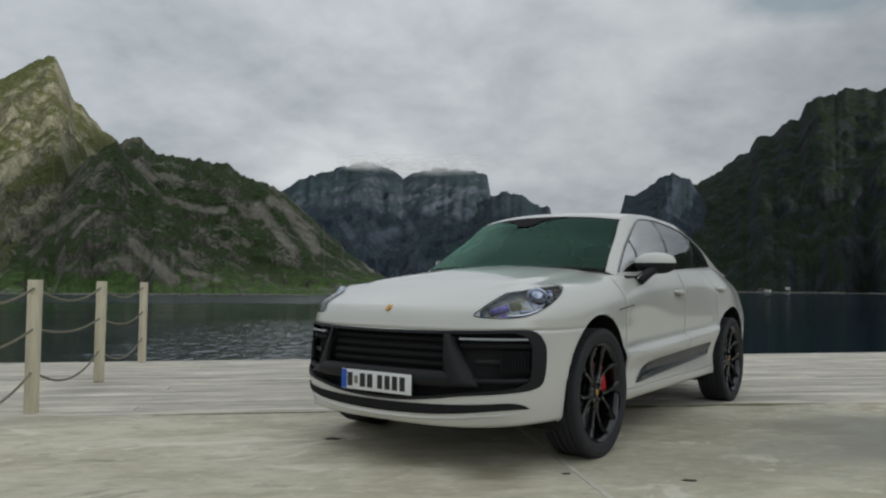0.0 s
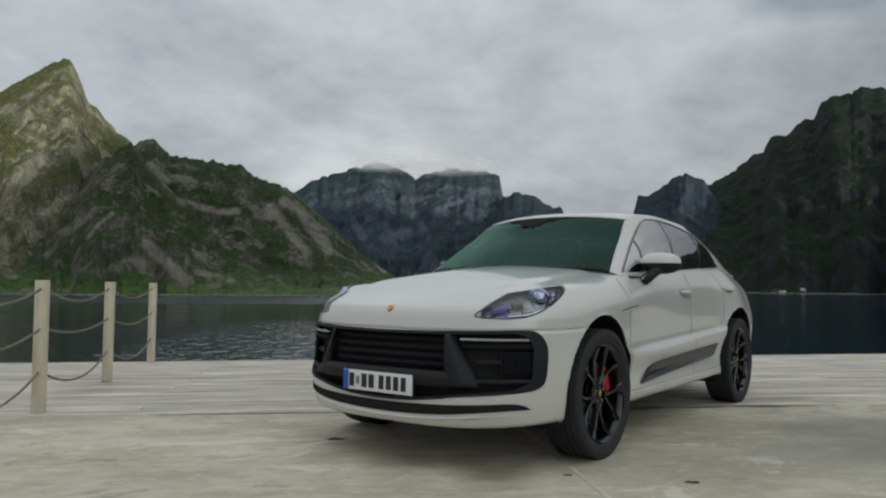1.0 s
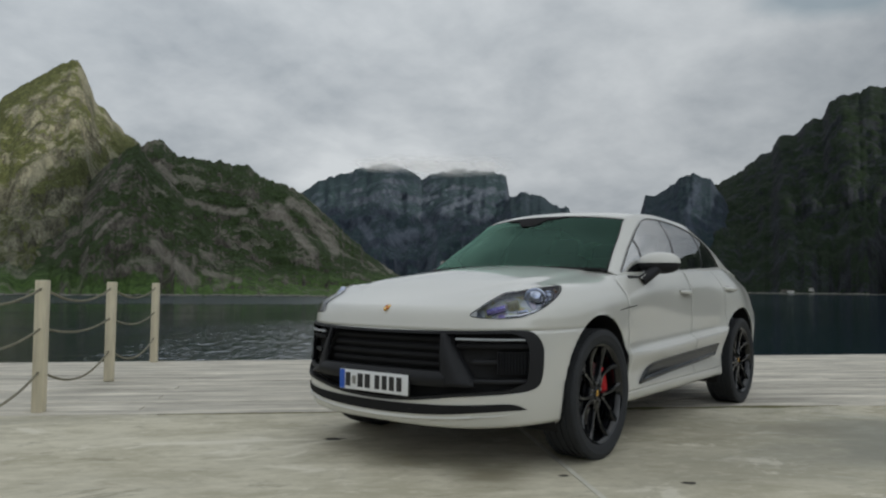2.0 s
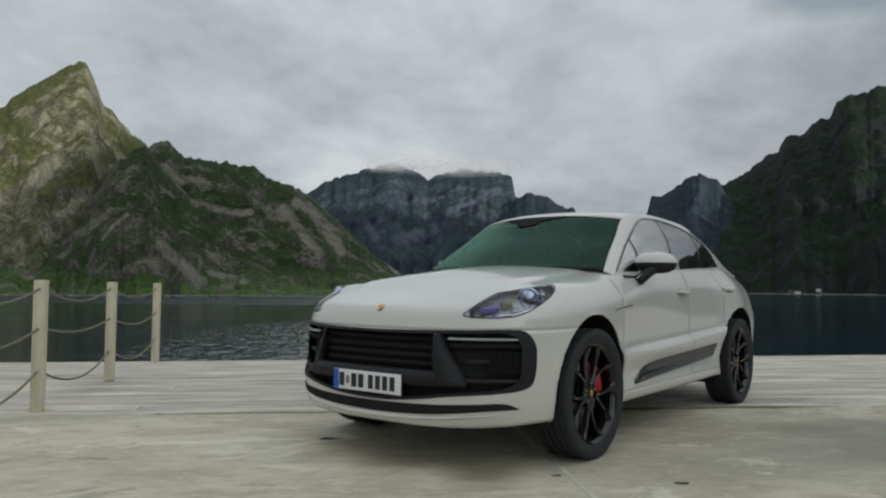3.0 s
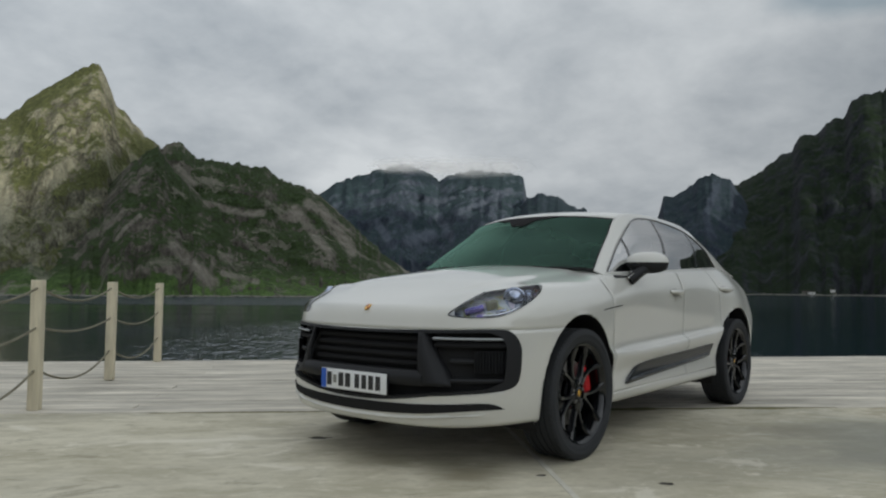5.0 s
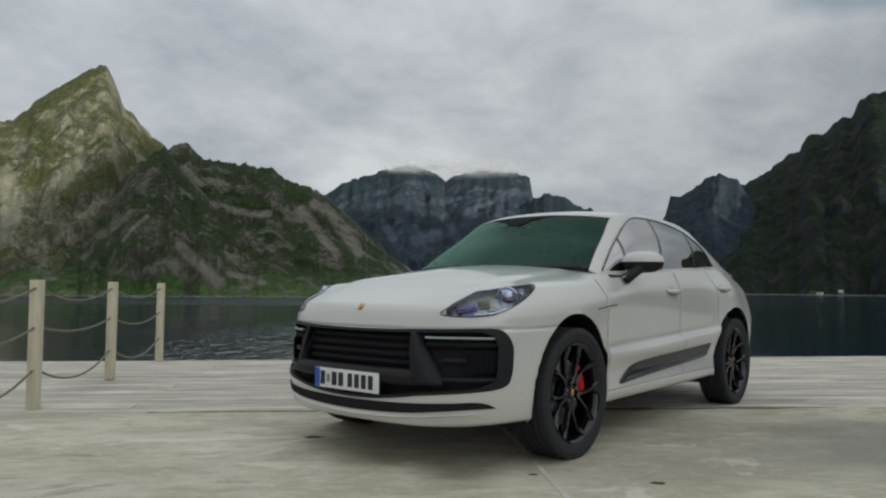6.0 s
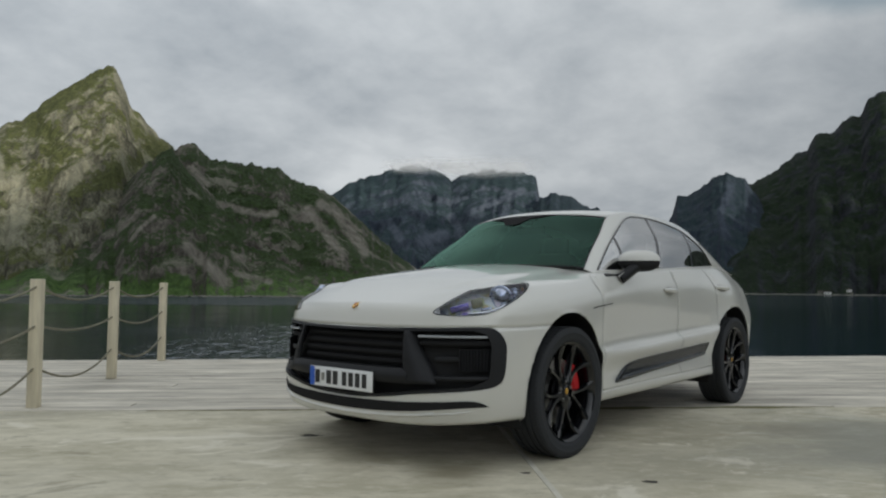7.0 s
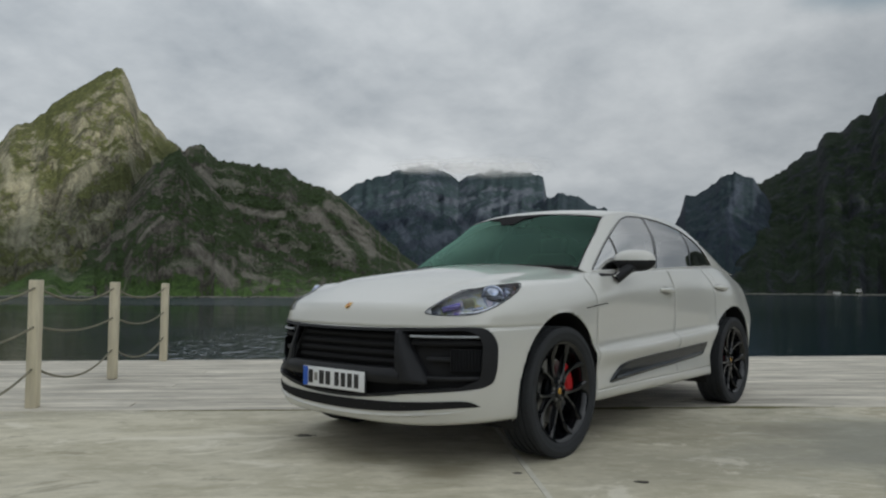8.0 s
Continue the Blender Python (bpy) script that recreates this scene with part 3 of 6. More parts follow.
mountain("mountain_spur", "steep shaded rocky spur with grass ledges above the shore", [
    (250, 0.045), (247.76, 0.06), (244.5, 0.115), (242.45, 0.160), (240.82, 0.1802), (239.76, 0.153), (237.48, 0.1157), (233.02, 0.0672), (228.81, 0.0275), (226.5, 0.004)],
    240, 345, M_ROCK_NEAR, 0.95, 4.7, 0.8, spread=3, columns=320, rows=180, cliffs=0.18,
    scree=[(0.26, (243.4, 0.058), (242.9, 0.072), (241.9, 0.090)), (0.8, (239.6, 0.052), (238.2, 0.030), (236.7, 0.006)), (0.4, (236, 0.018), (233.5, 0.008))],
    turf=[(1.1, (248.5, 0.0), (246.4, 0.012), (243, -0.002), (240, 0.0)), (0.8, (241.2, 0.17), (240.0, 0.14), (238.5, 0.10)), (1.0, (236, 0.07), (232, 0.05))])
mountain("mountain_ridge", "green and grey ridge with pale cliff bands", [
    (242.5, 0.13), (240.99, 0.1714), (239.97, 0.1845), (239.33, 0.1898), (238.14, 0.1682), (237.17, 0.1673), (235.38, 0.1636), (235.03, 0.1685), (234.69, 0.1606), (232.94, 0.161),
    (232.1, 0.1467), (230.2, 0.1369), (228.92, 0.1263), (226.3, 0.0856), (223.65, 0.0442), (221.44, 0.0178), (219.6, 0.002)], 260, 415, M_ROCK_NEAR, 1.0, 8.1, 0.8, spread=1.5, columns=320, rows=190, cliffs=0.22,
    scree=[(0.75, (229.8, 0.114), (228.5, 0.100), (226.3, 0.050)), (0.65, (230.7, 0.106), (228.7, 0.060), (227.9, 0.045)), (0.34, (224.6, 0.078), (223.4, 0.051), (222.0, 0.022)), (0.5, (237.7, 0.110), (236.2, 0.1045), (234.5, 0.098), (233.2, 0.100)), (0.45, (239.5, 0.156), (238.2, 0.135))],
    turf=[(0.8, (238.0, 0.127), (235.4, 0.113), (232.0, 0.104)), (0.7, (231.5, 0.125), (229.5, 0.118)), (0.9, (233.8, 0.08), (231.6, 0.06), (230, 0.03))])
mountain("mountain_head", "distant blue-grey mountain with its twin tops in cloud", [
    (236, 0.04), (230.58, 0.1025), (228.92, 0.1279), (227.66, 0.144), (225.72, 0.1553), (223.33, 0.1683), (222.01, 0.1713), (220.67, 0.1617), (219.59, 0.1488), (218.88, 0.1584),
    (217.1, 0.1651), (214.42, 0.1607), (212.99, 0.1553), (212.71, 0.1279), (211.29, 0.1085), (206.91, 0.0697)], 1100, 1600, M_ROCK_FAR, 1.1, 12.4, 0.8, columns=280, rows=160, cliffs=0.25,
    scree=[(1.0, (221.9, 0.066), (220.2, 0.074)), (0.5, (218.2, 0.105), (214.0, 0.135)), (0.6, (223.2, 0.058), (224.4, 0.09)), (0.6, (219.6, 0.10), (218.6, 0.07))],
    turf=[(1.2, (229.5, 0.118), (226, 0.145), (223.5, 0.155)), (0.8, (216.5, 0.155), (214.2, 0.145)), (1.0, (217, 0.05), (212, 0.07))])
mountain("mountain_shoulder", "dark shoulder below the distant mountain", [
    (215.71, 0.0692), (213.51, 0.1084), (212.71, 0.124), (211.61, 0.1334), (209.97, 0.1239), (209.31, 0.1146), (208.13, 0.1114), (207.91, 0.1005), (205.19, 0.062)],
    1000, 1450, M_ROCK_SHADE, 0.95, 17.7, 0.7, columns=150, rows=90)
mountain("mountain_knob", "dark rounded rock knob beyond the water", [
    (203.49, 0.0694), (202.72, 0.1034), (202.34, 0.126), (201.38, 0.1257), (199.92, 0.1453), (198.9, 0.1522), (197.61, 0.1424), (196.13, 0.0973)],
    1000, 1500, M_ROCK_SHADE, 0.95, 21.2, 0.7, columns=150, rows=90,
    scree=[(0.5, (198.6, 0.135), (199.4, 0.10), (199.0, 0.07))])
# from bearing 176 down: unseen ridge, added to block the low sun
mountain("mountain_wall", "dark steep mountain wall in shade, its unseen end added to block the sun", [
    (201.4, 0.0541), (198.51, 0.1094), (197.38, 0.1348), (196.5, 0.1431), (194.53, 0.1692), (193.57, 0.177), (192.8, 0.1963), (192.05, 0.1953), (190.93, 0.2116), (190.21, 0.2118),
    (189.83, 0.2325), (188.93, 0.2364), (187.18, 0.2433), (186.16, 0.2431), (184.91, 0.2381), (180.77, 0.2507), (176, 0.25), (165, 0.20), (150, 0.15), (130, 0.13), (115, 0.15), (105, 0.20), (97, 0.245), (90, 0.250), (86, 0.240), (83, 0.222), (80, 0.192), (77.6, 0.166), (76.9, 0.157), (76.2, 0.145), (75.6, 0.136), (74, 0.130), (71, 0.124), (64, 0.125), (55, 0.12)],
    lambda a: 900 if a > 180 else 900 - (180 - a) * 4, 1900, M_ROCK_WALL_SHADE, 1.0, 27.5, 0.6, columns=900, rows=80, jags=0.0046)
# never in view: added to close the horizon and feed reflections
mountain("mountain_behind", "low rocky hills added unseen behind the quay for reflections", [
    (-92, 0.06), (-70, 0.10), (-50, 0.08), (-30, 0.11), (-10, 0.07), (15, 0.10), (40, 0.08), (55, 0.08)],
    300, 900, M_ROCK_NEAR, 0.9, 33.0, spread=8, columns=160, rows=24)


def cloud_material():
    """Thin mist that fades towards the rim of its puff."""
    m = bpy.data.materials.new("mist")
    m.use_nodes = True
    t = m.node_tree
    t.nodes.clear()
    tc, sepn, nse = t.nodes.new("ShaderNodeTexCoord"), t.nodes.new("ShaderNodeVectorMath"), t.nodes.new("ShaderNodeTexNoise")
    t.links.new(tc.outputs["Object"], sepn.inputs[0])
    flatten = t.nodes.new("ShaderNodeVectorMath")
    flatten.operation = "MULTIPLY"
    flatten.inputs[1].default_value = (0, 1, 1)
    t.links.new(tc.outputs["Object"], flatten.inputs[0])
    sepn.operation = "LENGTH"
    t.links.new(flatten.outputs[0], sepn.inputs[0])
    nse.inputs["Scale"].default_value, nse.inputs["Detail"].default_value = 1.3, 2
    t.links.new(tc.outputs["Object"], nse.inputs["Vector"])
    rng, k, k2 = t.nodes.new("ShaderNodeMapRange"), t.nodes.new("ShaderNodeMath"), t.nodes.new("ShaderNodeMapRange")
    rng.interpolation_type = "SMOOTHSTEP"
    rng.inputs["From Min"].default_value, rng.inputs["From Max"].default_value, rng.inputs["To Min"].default_value, rng.inputs["To Max"].default_value = 0.98, 0.15, 0.0, 0.72
    k2.inputs["From Min"].default_value, k2.inputs["From Max"].default_value = 0.15, 0.65
    t.links.new(sepn.outputs["Value"], rng.inputs[0])
    t.links.new(nse.outputs["Fac"], k2.inputs[0])
    k.operation = "MULTIPLY"
    t.links.new(rng.outputs[0], k.inputs[0])
    t.links.new(k2.outputs[0], k.inputs[1])
    tr, df, tl, both, mx, out = (t.nodes.new("ShaderNode" + n) for n in ("BsdfTransparent", "BsdfDiffuse", "BsdfTranslucent", "AddShader", "MixShader", "OutputMaterial"))
    df.inputs[0].default_value = tl.inputs[0].default_value = (0.37, 0.38, 0.395, 1)
    t.links.new(df.outputs[0], both.inputs[0])
    t.links.new(tl.outputs[0], both.inputs[1])
    t.links.new(k.outputs[0], mx.inputs[0])
    t.links.new(tr.outputs[0], mx.inputs[1])
    t.links.new(both.outputs[0], mx.inputs[2])
    t.links.new(mx.outputs[0], out.inputs[0])
    return m


M_MIST = cloud_material()


def cloud_cap(bearing, rise, distance, size, seed):
    """Mist hanging on a top: a handful of soft puffs."""
    rng = random.Random(seed)
    anchor = new("cloud_cap")
    a = radians(bearing)
    anchor.matrix_basis = pose(EYE.x + math.cos(a) * distance, EYE.y + math.sin(a) * distance, EYE.z + rise * distance, 0, 0, bearing)
    tagged(anchor, "thin grey cloud hanging on the mountain top", "cloud", "cloud caps")
    for i in range(3):
        bm = bmesh.new()
        bmesh.ops.create_uvsphere(bm, u_segments=28, v_segments=18, radius=1.0)
        bmesh.ops.delete(bm, geom=[v for v in bm.verts if v.co.x > 0.05], context="VERTS")
        ob = part("puff", bm, M_MIST, anchor)
        ob.location = (-70 - 12 * i, (i - 1) * 0.55 * size + rng.uniform(-0.1, 0.1) * size, rng.uniform(-0.04, 0.09) * size)
        ob.scale = (5, size * rng.uniform(0.6, 0.85), size * rng.uniform(0.22, 0.34))


cloud_cap(221.9, 0.1610, 1570, 75, 1)
cloud_cap(216.4, 0.1560, 1570, 115, 2)


def shore_line(name, a0, a1, radius, material, seed):
    """Low pale rocks along the foot of a mountain."""
    rng = random.Random(seed)
    bm = bmesh.new()
    n = int((a1 - a0) * 9)
    for i in range(n):
        a = radians(a0 + (a1 - a0) * (i + rng.random()) / n)
        r = radius(math.degrees(a)) * (1 + 0.06 * noise.fractal(Vector((math.degrees(a) * 0.6, seed, 9)), 1, 2, 4)) + rng.uniform(-6, 4)
        k = radius(math.degrees(a)) / 300
        made = bmesh.ops.create_icosphere(bm, subdivisions=1, radius=1.0, matrix=pose(EYE.x + r * math.cos(a), EYE.y + r * math.sin(a), WATER + 0.1, 0, 0, math.degrees(a)) @ Matrix.Diagonal((2, rng.uniform(0.8, 3.0) * k, rng.uniform(0.15, 0.55) * k, 1)))
        for v in made["verts"]:
            v.co += Vector((rng.uniform(-0.3, 0.3), rng.uniform(-0.3, 0.3), rng.uniform(-0.15, 0.15)))
    ob = part(name, bm, material, smooth=False)
    tagged(ob, "low pale shore rocks along the far waterline", "rocks", kind="stuff")


M_SHORE = mat("pale_shore_rock", (0.13, 0.125, 0.105), 0.9, vary=0.3, scale=0.2, fine_scale=2)
shore_line("shore_rocks", 222, 254, lambda a: 240 if a > 227 else 262, M_SHORE, 4.7)
shore_line("shore_rocks", 180, 200, lambda a: 900, M_SHORE, 27.5)


def far_house(bearing, distance, z, width, wall, seed):
    """A small gabled house on the far shore."""
    a = radians(bearing)
    distance *= 1 + 0.06 * noise.fractal(Vector((bearing * 0.6, 27.5, 9)), 1, 2, 4)
    house = new("house")
    house.matrix_basis = pose(EYE.x + math.cos(a) * distance, EYE.y + math.sin(a) * distance, z, 0, 0, bearing + 80 + seed)
    tagged(house, "small pale gabled house on the far shore", "house", "shore houses")
    bm = bmesh.new()
    box(bm, width, width * 0.7, 2.6, pose(0, 0, 1.3))
    part("wall", bm, wall, house, smooth=False)
    bm = bmesh.new()
    box(bm, width * 1.5, width * 1.3, 5.0, pose(0, 0, -2.48), 0.6)
    part("foundation", bm, M_SHORE, house, "dark rocky footing", smooth=False)
    bm = bmesh.new()
    w, d = width * 0.54, width * 0.40
    vs = [bm.verts.new(v) for v in ((-w, -d, 2.6), (w, -d, 2.6), (w, d, 2.6), (-w, d, 2.6), (-w, 0, 4.0), (w, 0, 4.0))]
    for f in ((0, 1, 5, 4), (2, 3, 4, 5), (0, 4, 3), (1, 2, 5), (3, 2, 1, 0)):
        bm.faces.new([vs[i] for i in f])
    part("roof", bm, M_STAIN, house, "dark gabled roof", smooth=False)
    for x in (-width * 0.25, width * 0.25):
        bm = bmesh.new()
        box(bm, 0.9, 0.1, 1.1, pose(x, width * 0.35 + 0.03, 1.4))
        part("window", bm, M_STAIN, house, smooth=False)


M_WHITE = mat("white_boards", (0.75, 0.75, 0.73), 0.7, vary=0.08, scale=1)
far_house(191.15, 912, 1.6, 4.6, M_WHITE, 10)
far_house(192.45, 904, -1.2, 6.0, M_WHITE, -15)
far_house(192.9, 908, -0.9, 5.0, M_SHORE, 5)


def slab(bm, corners, top, bottom, m):
    lo = [bm.verts.new(m @ Vector((x, y, bottom))) for x, y in corners]
    hi = [bm.verts.new(m @ Vector((x, y, top))) for x, y in corners]
    bm.faces.new(hi)
    bm.faces.new(lo[::-1])
    n = len(corners)
    for i in range(n):
        bm.faces.new((lo[i], lo[(i + 1) % n], hi[(i + 1) % n], hi[i]))
    return bm


def quay():
    bm = bmesh.new()
    slab(bm, [(-45, -45), (-0.578, -45), (-0.578, 0.065), (-45, 0.065)], 0.0, -3.0, QUAY)
    tagged(part("ground", bm, M_CONCRETE, smooth=False), "worn pale concrete quay with stains and cracks", "ground", kind="structure")
    bm = bmesh.new()
    slab(bm, [(-0.562, -45), (45, -45), (45, 0.065), (-0.562, 0.065)], 0.0, -3.0, QUAY)
    tagged(part("ground", bm, M_CONCRETE_NEWER, smooth=False), "slightly darker grey concrete slab of the quay", "ground", kind="structure")
    bm = bmesh.new()
    slab(bm, [(-0.5850, -45), (-0.5550, -45), (-0.5550, 0.06), (-0.5850, 0.06)], 0.003, -0.5, QUAY)
    tagged(part("joint_filler", bm, M_GROUT, smooth=False), "pale filler in the joint between concrete slabs", "joint", kind="structure")
    bm = bmesh.new()
    slab(bm, [(-45, 0.075), (45, 0.075), (45, 7.1), (-45, 1.3)], -0.06, -0.3, QUAY)
    deck = part("deck", bm, M_POST, smooth=False)
    return tagged(deck, "bleached wooden plank deck along the water's edge", "deck", kind="structure")


deck = quay()


def stain(x, y, size, turn, seed):
    """A thin dark oil mark with a ragged edge."""
    bm = bmesh.new()
    ring = []
    for i in range(28):
        a = 2 * math.pi * i / 28
        r = size * (0.7 + 0.5 * noise.noise(Vector((math.cos(a) * 1.5, math.sin(a) * 1.5, seed))))
        ring.append(bm.verts.new((r * math.cos(a) * 1.9, r * math.sin(a), 0.0)))
    bm.faces.new(ring)
    ob = part("oil_stain", bm, M_STAIN, smooth=False)
    ob.matrix_basis = pose(x, y, 0.003, 0, 0, turn)
    tagged(ob, "small dark oil stain on the concrete", "stain", "oil stains")


stain(1.583, 1.523, 0.030, 120, 1.0)
stain(1.994, -0.625, 0.048, 130, 2.0)
stain(1.860, 0.955, 0.022, 140, 3.0)


def moss(u0, u1, n0, width, seed):
    """Moss and grime that has grown in the joint between concrete and deck."""
    bm = bmesh.new()
    steps = int((u1 - u0) / 0.05)
    rows_ = []
    for i in range(steps + 1):
        u = u0 + (u1 - u0) * i / steps
        w = width * max(0.08, 0.5 + 0.9 * noise.fractal(Vector((u * 2.5, seed, 0)), 0.8, 2.1, 4)) * smoothstep(u0, u0 + 0.4, u) * smoothstep(u1, u1 - 0.4, u)
        off = 0.02 * noise.noise(Vector((u * 3, seed, 5)))
        h = 0.004 + 0.008 * abs(noise.noise(Vector((u * 9, seed, 2))))
        rows_.append([bm.verts.new(QUAY @ Vector((u, n0 + off - w / 2, 0.001))), bm.verts.new(QUAY @ Vector((u, n0 + off, h))), bm.verts.new(QUAY @ Vector((u, n0 + off + w / 2, 0.001)))])
    for a, b in zip(rows_, rows_[1:]):
        for q in range(2):
            bm.faces.new((a[q], b[q], b[q + 1], a[q + 1]))
    ob = part("moss", bm, M_MOSS)
    tagged(ob, "dark moss and grime along the edge of the concrete", "moss", kind="stuff")


moss(-3.2, -0.9, 0.045, 0.05, 1.0)
moss(-0.4, 2.4, 0.075, 0.17, 2.0)
moss(3.0, 6.5, 0.05, 0.04, 3.0)


# ---- the car ----
from mathutils.bvhtree import BVHTree


def paint_material():
    """Chalk-coloured car paint under clear lacquer, with a trace of dust."""
    m = mat("chalk_paint", (0.572, 0.566, 0.526), 0.38, vary=0.015, scale=1.2, fine_scale=300, coat=1.0)
    b = m.node_tree.nodes["Principled BSDF"]
    b.inputs["Coat IOR"].default_value = 1.7
    b.inputs["Coat Roughness"].default_value = 0.05
    return m


def glass_material(name, tint, clear=1.5, sheen=(1, 1, 1)):
    m = bpy.data.materials.new(name)
    m.use_nodes = True
    t = m.node_tree
    t.nodes.clear()
    tr, gl, mx, fr, out = (t.nodes.new("ShaderNode" + k) for k in ("BsdfTransparent", "BsdfGlossy", "MixShader", "Fresnel", "OutputMaterial"))
    tr.inputs[0].default_value = (*tint, 1)
    gl.inputs["Roughness"].default_value = 0.01
    fr.inputs[0].default_value = clear
    gl.inputs["Color"].default_value = (*sheen, 1)
    t.links.new(fr.outputs[0], mx.inputs[0])
    t.links.new(tr.outputs[0], mx.inputs[1])
    t.links.new(gl.outputs[0], mx.inputs[2])
    t.links.new(mx.outputs[0], out.inputs[0])
    return m


def iridescent_material():
    """Silvered lamp housing with the cover's rainbow reflections put into its base colour: violet, silver, olive,
    slate.
    """
    m = mat("housing_with_reflections", (0.5, 0.5, 0.5), 0.3, metal=0.35, vary=0.1, scale=14)
    t = m.node_tree
    b = t.nodes["Principled BSDF"]
    tc, n, ramp_ = t.nodes.new("ShaderNodeTexCoord"), t.nodes.new("ShaderNodeTexNoise"), t.nodes.new("ShaderNodeValToRGB")
    n.inputs["Scale"].default_value, n.inputs["Detail"].default_value, n.inputs["Distortion"].default_value = 8.5, 3, 0.8
    t.links.new(tc.outputs["Object"], n.inputs["Vector"])
    t.links.new(n.outputs["Fac"], ramp_.inputs[0])
    stops = ((0.30, (0.20, 0.15, 0.42)), (0.40, (0.55, 0.50, 0.50)), (0.48, (0.14, 0.17, 0.24)), (0.56, (0.50, 0.53, 0.55)), (0.63, (0.30, 0.33, 0.14)), (0.72, (0.52, 0.30, 0.22)))
    ramp_.color_ramp.elements[0].position, ramp_.color_ramp.elements[0].color = stops[0][0], (*stops[0][1], 1)
    ramp_.color_ramp.elements[1].position, ramp_.color_ramp.elements[1].color = stops[-1][0], (*stops[-1][1], 1)
    for at_, c in stops[1:-1]:
        ramp_.color_ramp.elements.new(at_).color = (*c, 1)
    t.links.new(ramp_.outputs[0], b.inputs["Base Color"])
    return m


M_PAINT = paint_material()
M_BLACK = mat("satin_black_plastic", (0.0125, 0.013, 0.015), 0.5, spec=0.25, vary=0.12, scale=8, fine_scale=400, bump=0.0004)
M_GAP = mat("panel_joint", (0.54, 0.533, 0.495), 0.7, vary=0.1)
M_RECESS_SHADE = mat("shaded_handle_cup", (0.33, 0.325, 0.30), 0.5, vary=0.1)
M_SLAT = mat("dull_black_grille", (0.013, 0.013, 0.014), 0.8, vary=0.1, spec=0.15)
M_GLOSS = mat("gloss_black", (0.010, 0.011, 0.013), 0.12, vary=0.1, scale=5, coat=0.6)
M_VOID = mat("dark_cavity", (0.022, 0.022, 0.023), 0.9, vary=0.1, spec=0.1)
M_BLADE = mat("dark_grey_blade", (0.012, 0.015, 0.019), 0.25, spec=0.5, vary=0.1, scale=3)
M_LEDGE = mat("satin_grey_ledge", (0.045, 0.052, 0.062), 0.25, spec=0.6, vary=0.1, scale=3)
M_TYRE = mat("tyre_rubber", (0.026, 0.028, 0.031), 0.75, spec=0.3, vary=0.2, scale=9, fine_scale=120, bump=0.0008)
M_RIM = mat("gloss_black_alloy", (0.006, 0.0065, 0.008), 0.09, vary=0.1, spec=0.6)
M_DISC = mat("brake_steel", (0.30, 0.30, 0.30), 0.35, metal=1.0, vary=0.15, scale=20)
M_RED = mat("red_caliper_paint", (0.44, 0.006, 0.010), 0.35, vary=0.08, spec=0.3)
M_CHROME = mat("bright_metal", (0.75, 0.75, 0.76), 0.12, metal=1.0, vary=0.05)
M_GOLD = mat("gold_enamel", (0.60, 0.34, 0.07), 0.25, metal=0.7, vary=0.2, scale=60)
M_ENAMEL = mat("red_enamel", (0.35, 0.02, 0.02), 0.3, vary=0.1)
M_PLATE = mat("white_plate", (0.74, 0.75, 0.76), 0.35, vary=0.03, scale=4)
M_PLATE_BLUE = mat("blue_plate_strip", (0.02, 0.10, 0.48), 0.4, vary=0.05)
M_INK = mat("plate_black", (0.015, 0.015, 0.017), 0.5, vary=0.05)
M_CABIN = mat("black_leather", (0.018, 0.018, 0.019), 0.55, vary=0.15, scale=12, fine_scale=200, bump=0.0006)
M_LINER = mat("grey_headliner", (0.13, 0.13, 0.125), 0.9, vary=0.05)
M_DRL = mat("clear_light_bar", (0.30, 0.315, 0.33), 0.35, vary=0.05)
M_LAMP = mat("lamp_reflector", (0.42, 0.46, 0.56), 0.16, metal=1.0, vary=0.35, scale=16)
M_LAMP_BLUE = mat("lamp_blue_reflection", (0.19, 0.165, 0.42), 0.15, metal=0.9, vary=0.3, scale=20)
M_HOUSING = iridescent_material()
M_AMBER = mat("amber_reflection", (0.33, 0.325, 0.21), 0.2, metal=0.5, vary=0.3, scale=20)
M_COPPER = mat("copper_reflection", (0.50, 0.20, 0.09), 0.2, metal=0.6, vary=0.3, scale=30)
M_LENS_RED = mat("red_lens", (0.25, 0.01, 0.012), 0.1, vary=0.1, coat=1.0)
M_WINDSCREEN = glass_material("green_windscreen", (0.25, 0.58, 0.39), 1.54, (0.38, 0.70, 0.56))
M_SIDEGLASS = glass_material("smoked_side_glass", (0.52, 0.62, 0.62), 9.0)
M_COVER = glass_material("clear_lamp_cover", (0.90, 0.92, 0.96), 1.35)
M_MIRROR = mat("mirror_glass", (0.8, 0.8, 0.8), 0.02, metal=1.0, vary=0.0)

AXLE, AXLES, WHEEL_Z = 1.378, (1.378, -1.4035), 0.374
ARCH_Z, ARCH_R = 0.398, 0.434
XC, XRC = 1.35, -1.75
NOSE = 64

